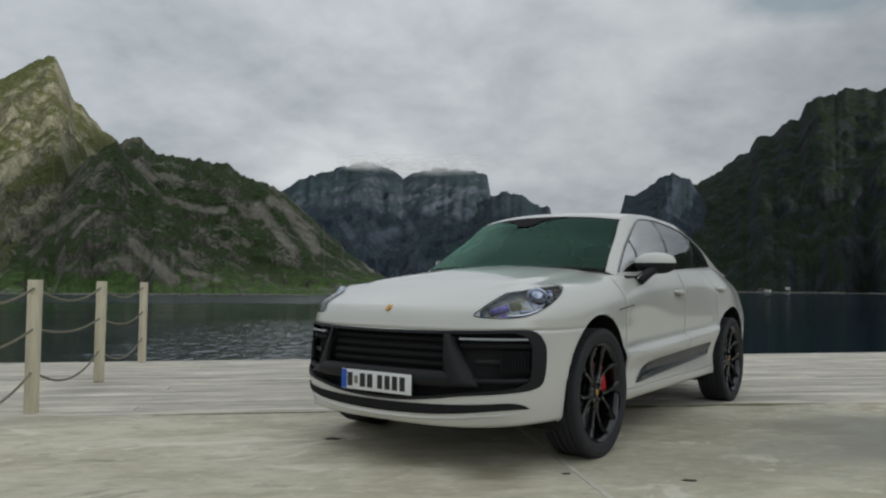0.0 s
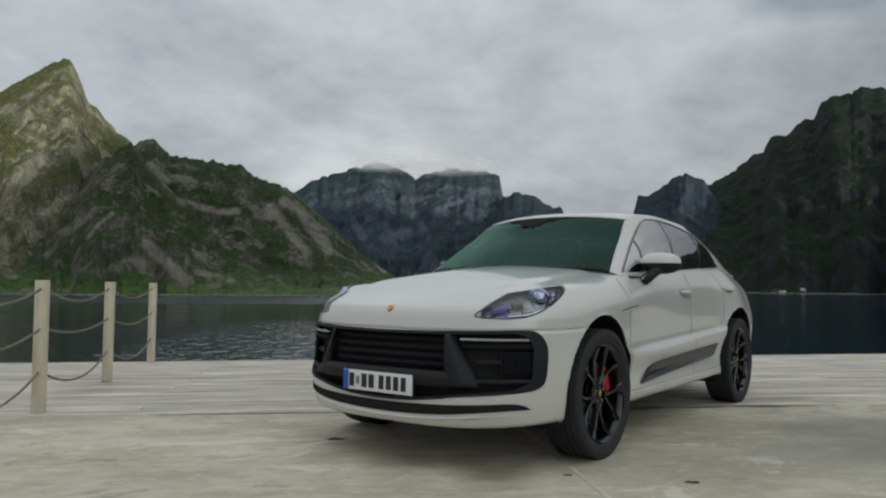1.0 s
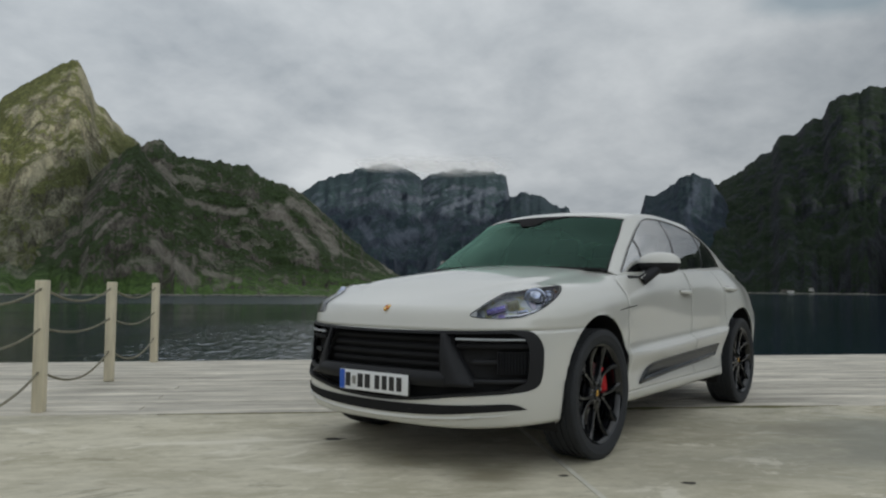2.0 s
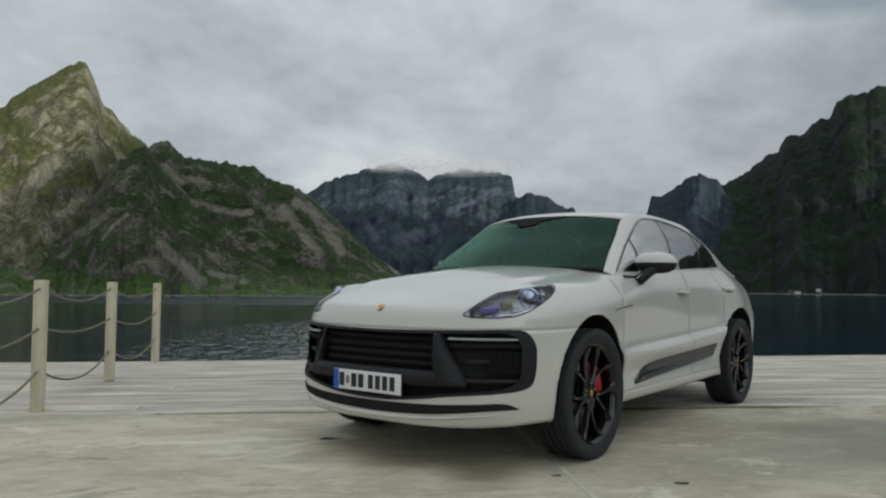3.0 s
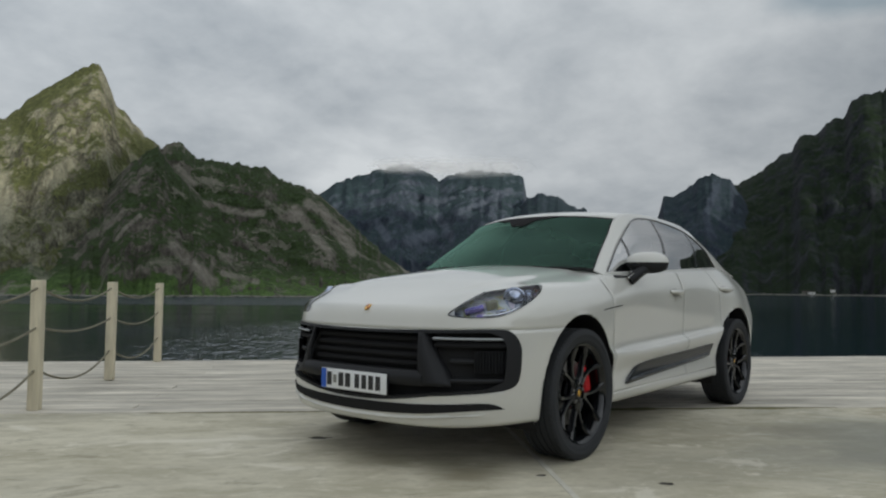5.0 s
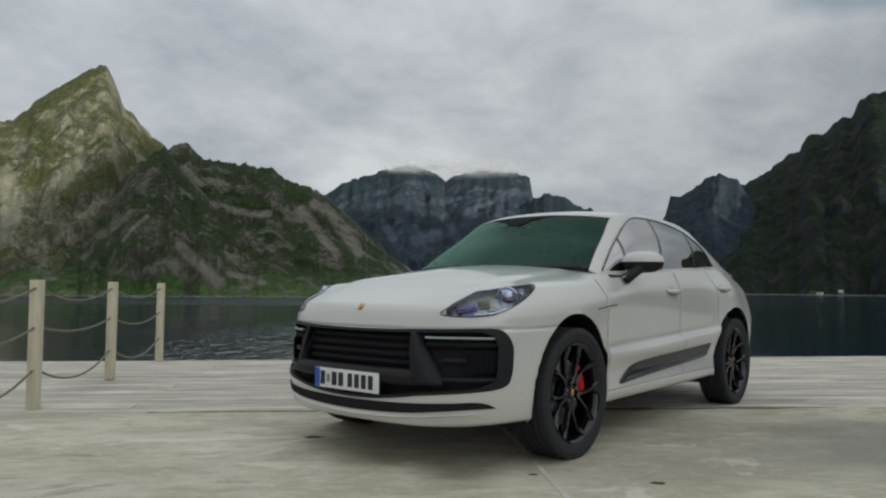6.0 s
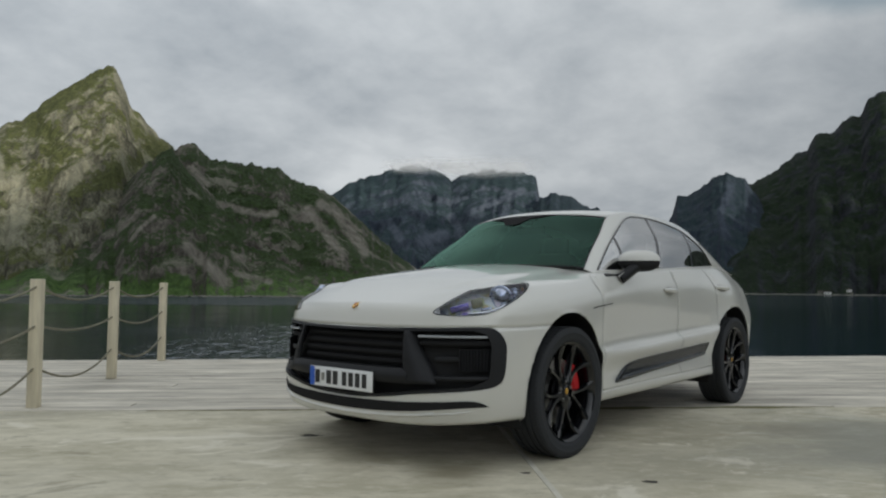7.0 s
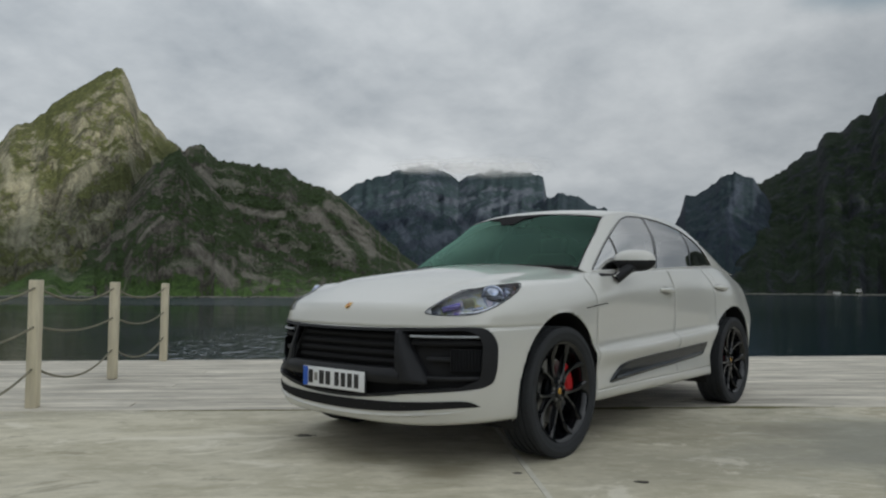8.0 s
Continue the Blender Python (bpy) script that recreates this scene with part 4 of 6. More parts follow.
# feature lines of the lower body, from the underside up to the belt: nose x, tail x, roundness of the nose, half width along x, height along x
RAILS = (
    (2.10, -2.15, 2.95, ((-1.75, 0.78), (1.35, 0.78)), ((-2.3, 0.34), (0.0, 0.24), (2.1, 0.225))),
    (2.235, -2.25, 2.95, ((-1.75, 0.90), (-1.4, 0.905), (-0.9, 0.885), (0.0, 0.88), (0.9, 0.885), (1.35, 0.90)), ((-2.3, 0.33), (-1.0, 0.275), (1.35, 0.264), (1.85, 0.258), (2.23, 0.232))),
    (2.272, -2.36, 2.95, ((-1.75, 0.915), (-1.4, 0.935), (-0.9, 0.90), (0.0, 0.90), (0.8, 0.91), (1.35, 0.93)), ((-2.3, 0.42), (-1.0, 0.345), (1.0, 0.33), (1.9, 0.305), (2.27, 0.275))),
    (2.288, -2.42, 2.95, ((-1.75, 0.93), (-1.4, 0.955), (-0.8, 0.888), (0.0, 0.885), (0.55, 0.889), (1.0, 0.920), (1.35, 0.95)), ((-2.3, 0.55), (-1.0, 0.47), (1.0, 0.45), (1.9, 0.43), (2.28, 0.40))),
    (2.278, -2.42, 2.95, ((-1.75, 0.94), (-1.4, 0.962), (-0.85, 0.934), (0.0, 0.926), (0.55, 0.929), (1.0, 0.940), (1.35, 0.957)), ((-2.3, 0.68), (-0.9, 0.62), (0.7, 0.56), (1.9, 0.575), (2.27, 0.57))),
    (2.270, -2.415, 2.95, ((-1.75, 0.942), (-1.4, 0.962), (-1.0, 0.915), (-0.85, 0.884), (0.0, 0.876), (0.55, 0.882), (1.0, 0.925), (1.35, 0.957)), ((-2.3, 0.74), (-0.9, 0.672), (0.7, 0.618), (1.9, 0.635), (2.27, 0.63))),
    (2.236, -2.38, 2.95, ((-1.75, 0.93), (-1.4, 0.962), (-0.95, 0.900), (0.0, 0.880), (0.55, 0.889), (1.0, 0.928), (1.35, 0.955)), ((-2.3, 0.82), (-1.0, 0.78), (1.3, 0.765), (1.9, 0.757), (2.23, 0.748))),
    (2.192, -2.33, 2.95, ((-1.75, 0.875), (-1.4, 0.915), (-0.85, 0.882), (0.0, 0.880), (0.8, 0.91), (1.35, 0.935)), ((-2.3, 0.97), (-1.2, 0.995), (-0.2, 0.965), (0.8, 0.93), (1.3, 0.90), (1.7, 0.885), (2.19, 0.865))),
    (2.085, -2.20, 2.5, ((-1.8, 0.755), (-1.385, 0.752), (-0.76, 0.80), (-0.13, 0.82), (0.8, 0.812), (1.0, 0.822), (1.35, 0.835)),
     ((-2.2, 1.08), (-1.8, 1.13), (-1.385, 1.178), (-0.76, 1.149), (-0.13, 1.117), (0.8, 1.078), (1.0, 1.045), (1.35, 1.015), (1.7, 0.992), (1.9, 0.957), (2.085, 0.915))),
)
HOOD_CROWN = ((0.84, 1.14), (1.1, 1.118), (1.4, 1.080), (1.7, 1.026), (1.85, 0.988), (2.0, 0.944), (2.085, 0.915))
# ridge of the screen pillar, roof edge and tail pillar
TOP_RAIL_Y = ((-1.95, 0.74), (-1.8, 0.685), (-1.6, 0.62), (-1.3, 0.58), (-0.9, 0.577), (-0.3, 0.582), (0.1, 0.590), (0.27, 0.600), (0.47, 0.646), (0.69, 0.698), (0.87, 0.745))
TOP_RAIL_Z = ((-1.95, 1.09), (-1.73, 1.235), (-1.6, 1.33), (-1.45, 1.42), (-1.3, 1.485), (-0.9, 1.552), (-0.3, 1.572), (0.1, 1.546), (0.27, 1.496), (0.47, 1.36), (0.69, 1.222), (0.87, 1.096))
GLASS_LOW = ((-1.4, 1.186), (-0.763, 1.158), (-0.13, 1.126), (0.79, 1.092))
GLASS_HIGH = ((-1.4, 1.187), (-1.32, 1.26), (-1.184, 1.375), (-0.945, 1.482), (-0.6, 1.525), (-0.349, 1.534), (-0.1, 1.525), (0.02, 1.503), (0.2, 1.433), (0.387, 1.335), (0.6, 1.21), (0.79, 1.093))


def body_station(k):
    """Points of all feature lines at station k of the plan outline: 0 nose, then along the side, to the tail."""
    pts = []
    for xf, xr, n, wt_, zt in RAILS:
        if k < NOSE:
            th = math.pi / 2 * k / NOSE
            x = XC + (xf - XC) * max(math.cos(th), 0) ** (2 / n)
            y = curve_at(wt_, XC) * math.sin(th) ** (2 / n)
        elif k <= NOSE + 120:
            x = XC + (XRC - XC) * (k - NOSE) / 120
            y = curve_at(wt_, x)
        else:
            th = math.pi / 2 * (k - NOSE - 120) / 14
            x = XRC + (xr - XRC) * math.sin(th) ** (2 / 2.2)
            y = curve_at(wt_, XRC) * max(math.cos(th), 0) ** (2 / 2.2)
        pts.append(Vector((x, y, curve_at(zt, x))))
    return pts


def spline(points, sub):
    """A smooth line through points with sub steps between neighbours."""
    p = [points[0] * 2 - points[1], *points, points[-1] * 2 - points[-2]]
    out = []
    for i in range(1, len(p) - 2):
        for s in range(sub):
            t = s / sub
            out.append(0.5 * (2 * p[i] + (p[i + 1] - p[i - 1]) * t + (2 * p[i - 1] - 5 * p[i] + 4 * p[i + 1] - p[i + 2]) * t * t + (3 * p[i] - p[i - 1] - 3 * p[i + 1] + p[i + 2]) * t**3))
    out.append(points[-1])
    return out


SUB = 6
LAST = NOSE + 134
GRID = [spline(body_station(k), SUB) for k in range(LAST + 1)]
ROWS = len(GRID[0])


def flip(v):
    return Vector((v.x, -v.y, v.z))


# whole skin of the lower body, uncut, against which fittings are laid
def skin():
    verts, faces = [], []
    for side in (1, -1):
        base = len(verts)
        for col in GRID:
            verts += [Vector((v.x, v.y * side, v.z)) for v in col]
        for k in range(LAST):
            for j in range(ROWS - 1):
                a = base + k * ROWS + j
                f = (a, a + ROWS, a + ROWS + 1, a + 1)
                faces.append(f if side > 0 else f[::-1])
    return BVHTree.FromPolygons(verts, faces)


SKIN = skin()


def lay(p, d, offset=0.0):
    """The place where a line from p along d meets the body, lifted off it by offset."""
    hit, normal, _, _ = SKIN.ray_cast(Vector(p), Vector(d).normalized())
    if hit is None:
        return None
    if normal.dot(Vector(d)) > 0:
        normal = -normal
    return hit + normal * offset


def inside(poly, a, b):
    n, odd = len(poly), False
    for i in range(n):
        (x0, y0), (x1, y1) = poly[i], poly[i - 1]
        if (y0 > b) != (y1 > b) and a < (x1 - x0) * (b - y0) / (y1 - y0) + x0:
            odd = not odd
    return odd


def shrink(poly, amount):
    """The outline drawn in towards its inside."""
    pts = [Vector(p) for p in poly]
    area = sum(pts[i - 1].x * pts[i].y - pts[i].x * pts[i - 1].y for i in range(len(pts)))
    s = 1 if area > 0 else -1
    out = []
    for i in range(len(pts)):
        d = (pts[(i + 1) % len(pts)] - pts[i - 1]).normalized()
        q = pts[i] + s * amount * Vector((-d.y, d.x))
        out.append((q.x, q.y))
    return out


def inset(poly, amount):
    """The outline drawn in, whichever way round it runs."""
    def area(p):
        return abs(sum(p[i - 1][0] * p[i][1] - p[i][0] * p[i - 1][1] for i in range(len(p))))
    one, two = shrink(poly, amount), shrink(poly, -amount)
    return one if area(one) < area(two) else two


def smooth_loop(poly, sub=6):
    p = [Vector((*q, 0)) for q in poly]
    n, out = len(p), []
    for i in range(n):
        a, b, c, d = p[i - 1], p[i], p[(i + 1) % n], p[(i + 2) % n]
        for s in range(sub):
            t = s / sub
            q = 0.5 * (2 * b + (c - a) * t + (2 * a - 5 * b + 4 * c - d) * t * t + (3 * b - a - 3 * c + d) * t**3)
            out.append((q.x, q.y))
    return out


# outlines: of the black nose panel in (y, z), of a headlamp in (h, z) across a slanting view, of the sill blade in (x, z)
FASCIA_HALF = ((0.0, 0.742), (0.25, 0.744), (0.42, 0.747), (0.62, 0.752), (0.785, 0.757), (0.838, 0.740), (0.866, 0.68), (0.872, 0.60), (0.866, 0.50), (0.846, 0.455), (0.79, 0.435), (0.65, 0.420), (0.50, 0.405), (0.25, 0.372), (0.0, 0.362))
FASCIA = smooth_loop([*FASCIA_HALF, *[(-y, z) for y, z in FASCIA_HALF[-2:0:-1]]], 4)
LAMP_AXIS = Vector((0.80, 0.60, 0.0))
LAMP = smooth_loop([(-0.846, 0.829), (-0.79, 0.876), (-0.732, 0.912), (-0.623, 0.966), (-0.527, 0.997), (-0.415, 1.014), (-0.350, 1.006), (-0.324, 0.985), (-0.347, 0.945), (-0.431, 0.884), (-0.527, 0.838), (-0.612, 0.820), (-0.732, 0.816)], 4)
LAMP_SIDE = Vector((-0.60, 0.80, 0.0))
SLOT_HALF = ((0.0, 0.352), (0.4, 0.360), (0.65, 0.372), (0.74, 0.377), (0.785, 0.370), (0.812, 0.350), (0.815, 0.3455), (0.806, 0.344), (0.70, 0.337), (0.4, 0.308), (0.0, 0.294))


def to_lamp(v, side):
    q = Vector((v.x, v.y * side, v.z))
    return LAMP_SIDE.dot(q), v.z


def face_out(bm):
    """Turns all faces of a shell away from the middle of the car."""
    bm.normal_update()
    if sum(f.normal.dot(f.calc_center_median() - Vector((-0.2, 0, 0.6))) * f.calc_area() for f in bm.faces) < 0:
        bmesh.ops.reverse_faces(bm, faces=bm.faces)
    return bm


def flat(dx, ax):
    """The front wheel opening is flatter towards the bumper."""
    return dx * 1.065 if ax > 0 and dx > 0 else dx


def car_sheet(name, columns, keep, material, parent, label="", thick=0.004, holes=()):
    """A panel cut from a grid of points; keep(k, j, centre) picks its faces."""
    bm = bmesh.new()
    grid = [[bm.verts.new(p) for p in col] for col in columns]
    arch = []
    for k in range(len(grid) - 1):
        for j in range(len(grid[0]) - 1):
            q = (grid[k][j], grid[k + 1][j], grid[k + 1][j + 1], grid[k][j + 1])
            c = sum((v.co for v in q), Vector()) / 4
            if keep(k, j, c):
                try:
                    bm.faces.new(q)
                except ValueError:
                    pass
    bmesh.ops.delete(bm, geom=[v for v in bm.verts if not v.link_faces], context="VERTS")
    bmesh.ops.remove_doubles(bm, verts=bm.verts, dist=0.0004)
    # openings: drop what lies wholly inside an outline, draw the rest out to it
    for loop, to_plane, place in holes:
        within = {v for v in bm.verts if v.co.x > 1.5 and inside(loop, *to_plane(v.co))}
        bmesh.ops.delete(bm, geom=[f for f in bm.faces if all(v in within for v in f.verts)], context="FACES")
        for v in [v for v in bm.verts if v.is_valid and v in within]:
            q = Vector(to_plane(v.co))
            best = None
            for i in range(len(loop)):
                a, b = Vector(loop[i - 1]), Vector(loop[i])
                s = min(1, max(0, (q - a).dot(b - a) / max((b - a).length_squared, 1e-9)))
                c = a.lerp(b, s)
                if best is None or (c - q).length < (best - q).length:
                    best = c
            w = place(best.x, best.y, 0.0)
            if w is not None:
                v.co = w
    bmesh.ops.delete(bm, geom=[v for v in bm.verts if not v.link_faces], context="VERTS")
    # wheel openings: drop what lies wholly inside, draw the rest out to a true arc
    gone = []
    for f in bm.faces:
        for ax in AXLES:
            if all(math.hypot(flat(v.co.x - ax, ax), v.co.z - ARCH_Z) < ARCH_R and abs(v.co.y) > 0.6 for v in f.verts):
                gone.append(f)
    bmesh.ops.delete(bm, geom=list(set(gone)), context="FACES")
    for v in bm.verts:
        for ax in AXLES:
            dx, dz = v.co.x - ax, v.co.z - ARCH_Z
            d = math.hypot(flat(dx, ax), dz)
            if d < ARCH_R and abs(v.co.y) > 0.6:
                v.co.x, v.co.z = ax + dx * ARCH_R / d, ARCH_Z + dz * ARCH_R / d
    ob = part(name, face_out(bm), material, parent, label)
    if thick:
        sol = ob.modifiers.new("thickness", "SOLIDIFY")
        sol.thickness, sol.offset = thick, -1
    return ob


def laid_patch(name, outline, place, material, parent, offset, depth=0.0, label="", cuts=14, push=None):
    """A plate with the given outline, laid on the body; place(a, b, offset) finds the point. depth: thickness behind it."""
    c = Vector((sum(p[0] for p in outline) / len(outline), sum(p[1] for p in outline) / len(outline)))
    xs = [p[0] for p in outline]
    # spine of the outline, so that long shapes fill evenly
    bm = bmesh.new()
    lo, hi = min(xs), max(xs)
    spine = []
    for p in outline:
        a = lo + (hi - lo) * (0.08 + 0.84 * (p[0] - lo) / (hi - lo))
        ys = []
        for i in range(len(outline)):
            q, r = outline[i - 1], outline[i]
            if (q[0] - a) * (r[0] - a) <= 0 and q[0] != r[0]:
                ys.append(q[1] + (r[1] - q[1]) * (a - q[0]) / (r[0] - q[0]))
        spine.append(Vector((a, (min(ys) + max(ys)) / 2)) if ys else c)
    rings = []
    for i in range(cuts + 1):
        s = i / cuts
        ring = []
        for p, m in zip(outline, spine):
            q = Vector(p).lerp(m, s)
            w = place(q.x, q.y, offset + (push(s) if push else 0))
            ring.append(bm.verts.new(w) if w is not None else None)
        rings.append(ring)
    n = len(outline)
    for ra, rb in zip(rings, rings[1:]):
        for i in range(n):
            q = (ra[i], ra[(i + 1) % n], rb[(i + 1) % n], rb[i])
            if all(q):
                bm.faces.new(q)
    bmesh.ops.remove_doubles(bm, verts=bm.verts, dist=0.0005)
    ob = part(name, face_out(bm), material, parent, label)
    if depth:
        sol = ob.modifiers.new("thickness", "SOLIDIFY")
        sol.thickness, sol.offset = depth, 0
    return ob


def laid_ring(name, outer, inner, place, material, parent, offset, depth, label="", closed=True, back=None):
    """A band between two outlines laid on the body, with a wall going in behind its inner edge."""
    bm = bmesh.new()
    lines = []
    for line, off in ((outer, 0.0005), (outer, offset), (inner, offset), (inner, offset - depth)):
        lines.append([bm.verts.new(place(a, b, off)) for a, b in line])
    n = len(outer)
    for p, q in zip(lines, lines[1:]):
        for i in range(n if closed else n - 1):
            bm.faces.new((p[i], p[(i + 1) % n], q[(i + 1) % n], q[i]))
    return part(name, bm, material, parent, label)


def place_front(y, z, offset):
    p = lay((4, y, z), (-1, 0, 0))
    if p is None:
        return None
    hit, normal, _, _ = SKIN.ray_cast(Vector((4, y, z)), Vector((-1, 0, 0)))
    n = normal if normal.x > 0 else -normal
    if offset < -0.01:
        n = Vector((1, 0, 0)) * 0.8 + n * 0.2
    return hit + n * offset


def place_side(side):
    def place(x, z, offset):
        return lay((x, 3 * side, z), (0, -side, 0), offset)
    return place


def place_lamp(side):
    def place(h, z, offset):
        p = LAMP_SIDE * h + LAMP_AXIS * 4
        p = Vector((p.x, p.y * side, z))
        d = Vector((-LAMP_AXIS.x, -LAMP_AXIS.y * side, 0))
        hit, normal, _, _ = SKIN.ray_cast(p, d)
        while hit is None or hit.x < 1.4:
            p.z -= 0.002
            hit, normal, _, _ = SKIN.ray_cast(p, d)
        n = normal if normal.dot(d) < 0 else -normal
        if offset < -0.01:
            return hit - d * offset
        return hit + n * offset
    return place


def seam(name, points, place, parent, width=0.0014, material=None):
    """A narrow dark joint along a line laid on the body."""
    bm = bmesh.new()
    pts = [Vector(p) for p in points]
    fine_pts = []
    for a, b in zip(pts, pts[1:]):
        n = max(2, int((b - a).length / 0.03))
        fine_pts += [a.lerp(b, i / n) for i in range(n)]
    fine_pts.append(pts[-1])
    rows_ = []
    for i, p in enumerate(fine_pts):
        d = (fine_pts[min(i + 1, len(fine_pts) - 1)] - fine_pts[max(i - 1, 0)]).normalized()
        nrm = Vector((-d.y, d.x)) * width / 2
        row = [place(*(p + nrm), 0.0004), place(*(p + nrm), 0.0016), place(*(p - nrm), 0.0016), place(*(p - nrm), 0.0004)]
        if all(r is not None for r in row):
            rows_.append([bm.verts.new(r) for r in row])
    for a, b in zip(rows_, rows_[1:]):
        for i in range(3):
            bm.faces.new((a[i], a[i + 1], b[i + 1], b[i]))
    return part(name, bm, material or M_GAP, parent)


def top_sheet():
    """Columns of the screen, roof and tail glass: at each station from the cowl back, a row of points from one side to the other."""
    xs = [0.87 - 0.60 * i / 26 for i in range(27)] + [0.27 - 1.72 * i / 44 for i in range(1, 45)] + [-1.45 - 0.50 * i / 14 for i in range(1, 15)]
    cols = []
    for x in xs:
        y, z = curve_at(TOP_RAIL_Y, x), curve_at(TOP_RAIL_Z, x)
        fwd = 0.135 * smoothstep(-0.6, 0.5, x) - 0.20 * smoothstep(-1.1, -1.7, x)
        rise = curve_at(((-1.95, 0.02), (-1.6, 0.035), (-1.3, 0.045), (-0.9, 0.048), (-0.3, 0.036), (0.1, 0.032), (0.27, 0.035), (0.5, 0.026), (0.84, 0.022)), x)
        col = []
        for i in range(41):
            s = -1 + i / 20 if 1 < i < 39 else math.copysign({0: 1.0, 1: 0.986}[min(i, 40 - i)], i - 20)
            w = 1 - abs(s) ** 2.3
            col.append(Vector((x + fwd * w, y * s, z + rise * w)))
        cols.append(col)
    return xs, cols


def panel_y(x, z):
    """Half width of the upper side at x and height z."""
    zb, yb = curve_at(RAILS[-1][4], x), curve_at(RAILS[-1][3], x)
    zt_, yt = curve_at(TOP_RAIL_Z, x), curve_at(TOP_RAIL_Y, x)
    w = min(1, max(0, (z - zb) / (zt_ - zb)))
    full = min(1.0, max(0.0, (zt_ - zb) / 0.28))
    return yb + (yt - yb) * w + full * 0.045 * math.sin(math.pi * w) ** 1.25


def side_panel():
    """Columns of the upper side: belt, window foot, window head, roof edge."""
    xs = sorted({round(0.87 - 2.77 * i / 110, 4) for i in range(111)} | {0.79, -1.4, 0.45, 0.42, -0.31, -0.34, -1.06, -1.09}, reverse=True)
    cols = []
    for x in xs:
        zb, yb = curve_at(RAILS[-1][4], x), curve_at(RAILS[-1][3], x)
        zt_, yt = curve_at(TOP_RAIL_Z, x), curve_at(TOP_RAIL_Y, x)
        if -1.4 <= x <= 0.79:
            z1, z2 = curve_at(GLASS_LOW, x), curve_at(GLASS_HIGH, x)
        else:
            z1 = z2 = curve_at(GLASS_LOW, x)
        z1 = min(max(z1, zb + 0.004), zt_ - 0.012)
        z2 = min(max(z2, z1 + 0.0005), zt_ - 0.008)
        levels = [zb, (zb + z1) / 2, z1] + [z1 + (z2 - z1) * i / 10 for i in range(1, 11)] + [z2 + (zt_ - z2) * i / 4 for i in range(1, 5)]
        col = []
        for z in levels:
            col.append(Vector((x, panel_y(x, z), z)))
        cols.append(col)
    return xs, cols


def wheel(name, m, side, parent):
    """Tyre, ten-spoke black rim, disc and caliper; the wheel's axle is local y, outside towards +y."""
    hub = bmesh.new()
    prof = [(0.280, -0.115), (0.31, -0.124), (0.345, -0.125), (0.365, -0.117), (0.373, -0.098)]
    for g in (-0.065, -0.022, 0.022, 0.065):
        prof += [(0.374, g - 0.008), (0.366, g - 0.006), (0.366, g + 0.006), (0.374, g + 0.008)]
    prof += [(0.373, 0.098), (0.366, 0.114), (0.350, 0.1215), (0.338, 0.123), (0.335, 0.1210), (0.312, 0.121), (0.297, 0.116), (0.288, 0.106), (0.280, 0.102)]
    lathe(hub, prof, 96)
    tyre = part("wheel", hub, M_TYRE, parent, "low-profile black tyre on a gloss black rim")
    tyre.matrix_basis = m
    # shoulder tread: sipes cut across, as raised blocks
    bm = bmesh.new()
    for i in range(80):
        for sgn in (-1, 1):
            a = 2 * math.pi * (i + (0.5 if sgn > 0 else 0)) / 80
            box(bm, 0.019, 0.036, 0.006, Matrix.Rotation(-a, 4, "Y") @ pose(0, 0.0915 * sgn, 0.3715))
    tagged(part("tread", bm, M_TYRE, tyre), kind="stuff")
    bm = bmesh.new()
    lathe(bm, [(0.280, -0.10), (0.286, -0.112), (0.272, -0.11), (0.262, -0.08), (0.260, 0.06), (0.266, 0.094), (0.276, 0.106), (0.287, 0.111), (0.2885, 0.106), (0.278, 0.100)], 72)
    rim = part("rim", bm, M_RIM, tyre, "gloss black alloy rim with forked spokes")
    for i in range(5):
        bm = bmesh.new()
        base = 2 * math.pi * i / 5 - math.pi / 2
        for fork in (-1, 1):
            rows_ = []
            for q in range(9):
                s = q / 8
                r = 0.052 + (0.273 - 0.052) * s
                ang = base + fork * (0.10 + 0.30 * s ** 1.35)
                yy = 0.078 + 0.022 * s - 0.02 * math.sin(math.pi * s)
                w = 0.020 - 0.008 * math.sin(math.pi * min(1, s * 1.1))
                c = Vector((math.cos(ang) * r, yy, math.sin(ang) * r))
                t = Vector((-math.sin(ang), 0, math.cos(ang)))
                rows_.append([bm.verts.new(c + t * w * a + Vector((0, b, 0))) for a, b in ((-1, -0.006), (-0.55, 0.006), (0.55, 0.006), (1, -0.006), (0.7, -0.034), (-0.7, -0.034))])
            for a, b in zip(rows_, rows_[1:]):
                for q in range(6):
                    bm.faces.new((a[q], a[(q + 1) % 6], b[(q + 1) % 6], b[q]))
        part("spoke", bm, M_RIM, tyre)
    bm = bmesh.new()
    lathe(bm, [(0.0, 0.082), (0.030, 0.081), (0.034, 0.078), (0.036, 0.070), (0.055, 0.074), (0.072, 0.070), (0.078, 0.055), (0.078, 0.02)], 40)
    part("hub", bm, M_RIM, tyre)
    bm = bmesh.new()
    lathe(bm, [(0.0, 0.0845), (0.015, 0.0842), (0.019, 0.0815)], 32)
    part("hub_cap", bm, M_GOLD, tyre, "small gold centre cap")
    for i in range(5):
        bm = bmesh.new()
        a = 2 * math.pi * (i + 0.5) / 5 - math.pi / 2
        lathe(bm, [(0.0, 0.078), (0.009, 0.077), (0.010, 0.068)], 10, Matrix.Rotation(-a, 4, "Y") @ pose(0.056, 0, 0))
        part("wheel_bolt", bm, M_DISC, tyre)
    bm = bmesh.new()
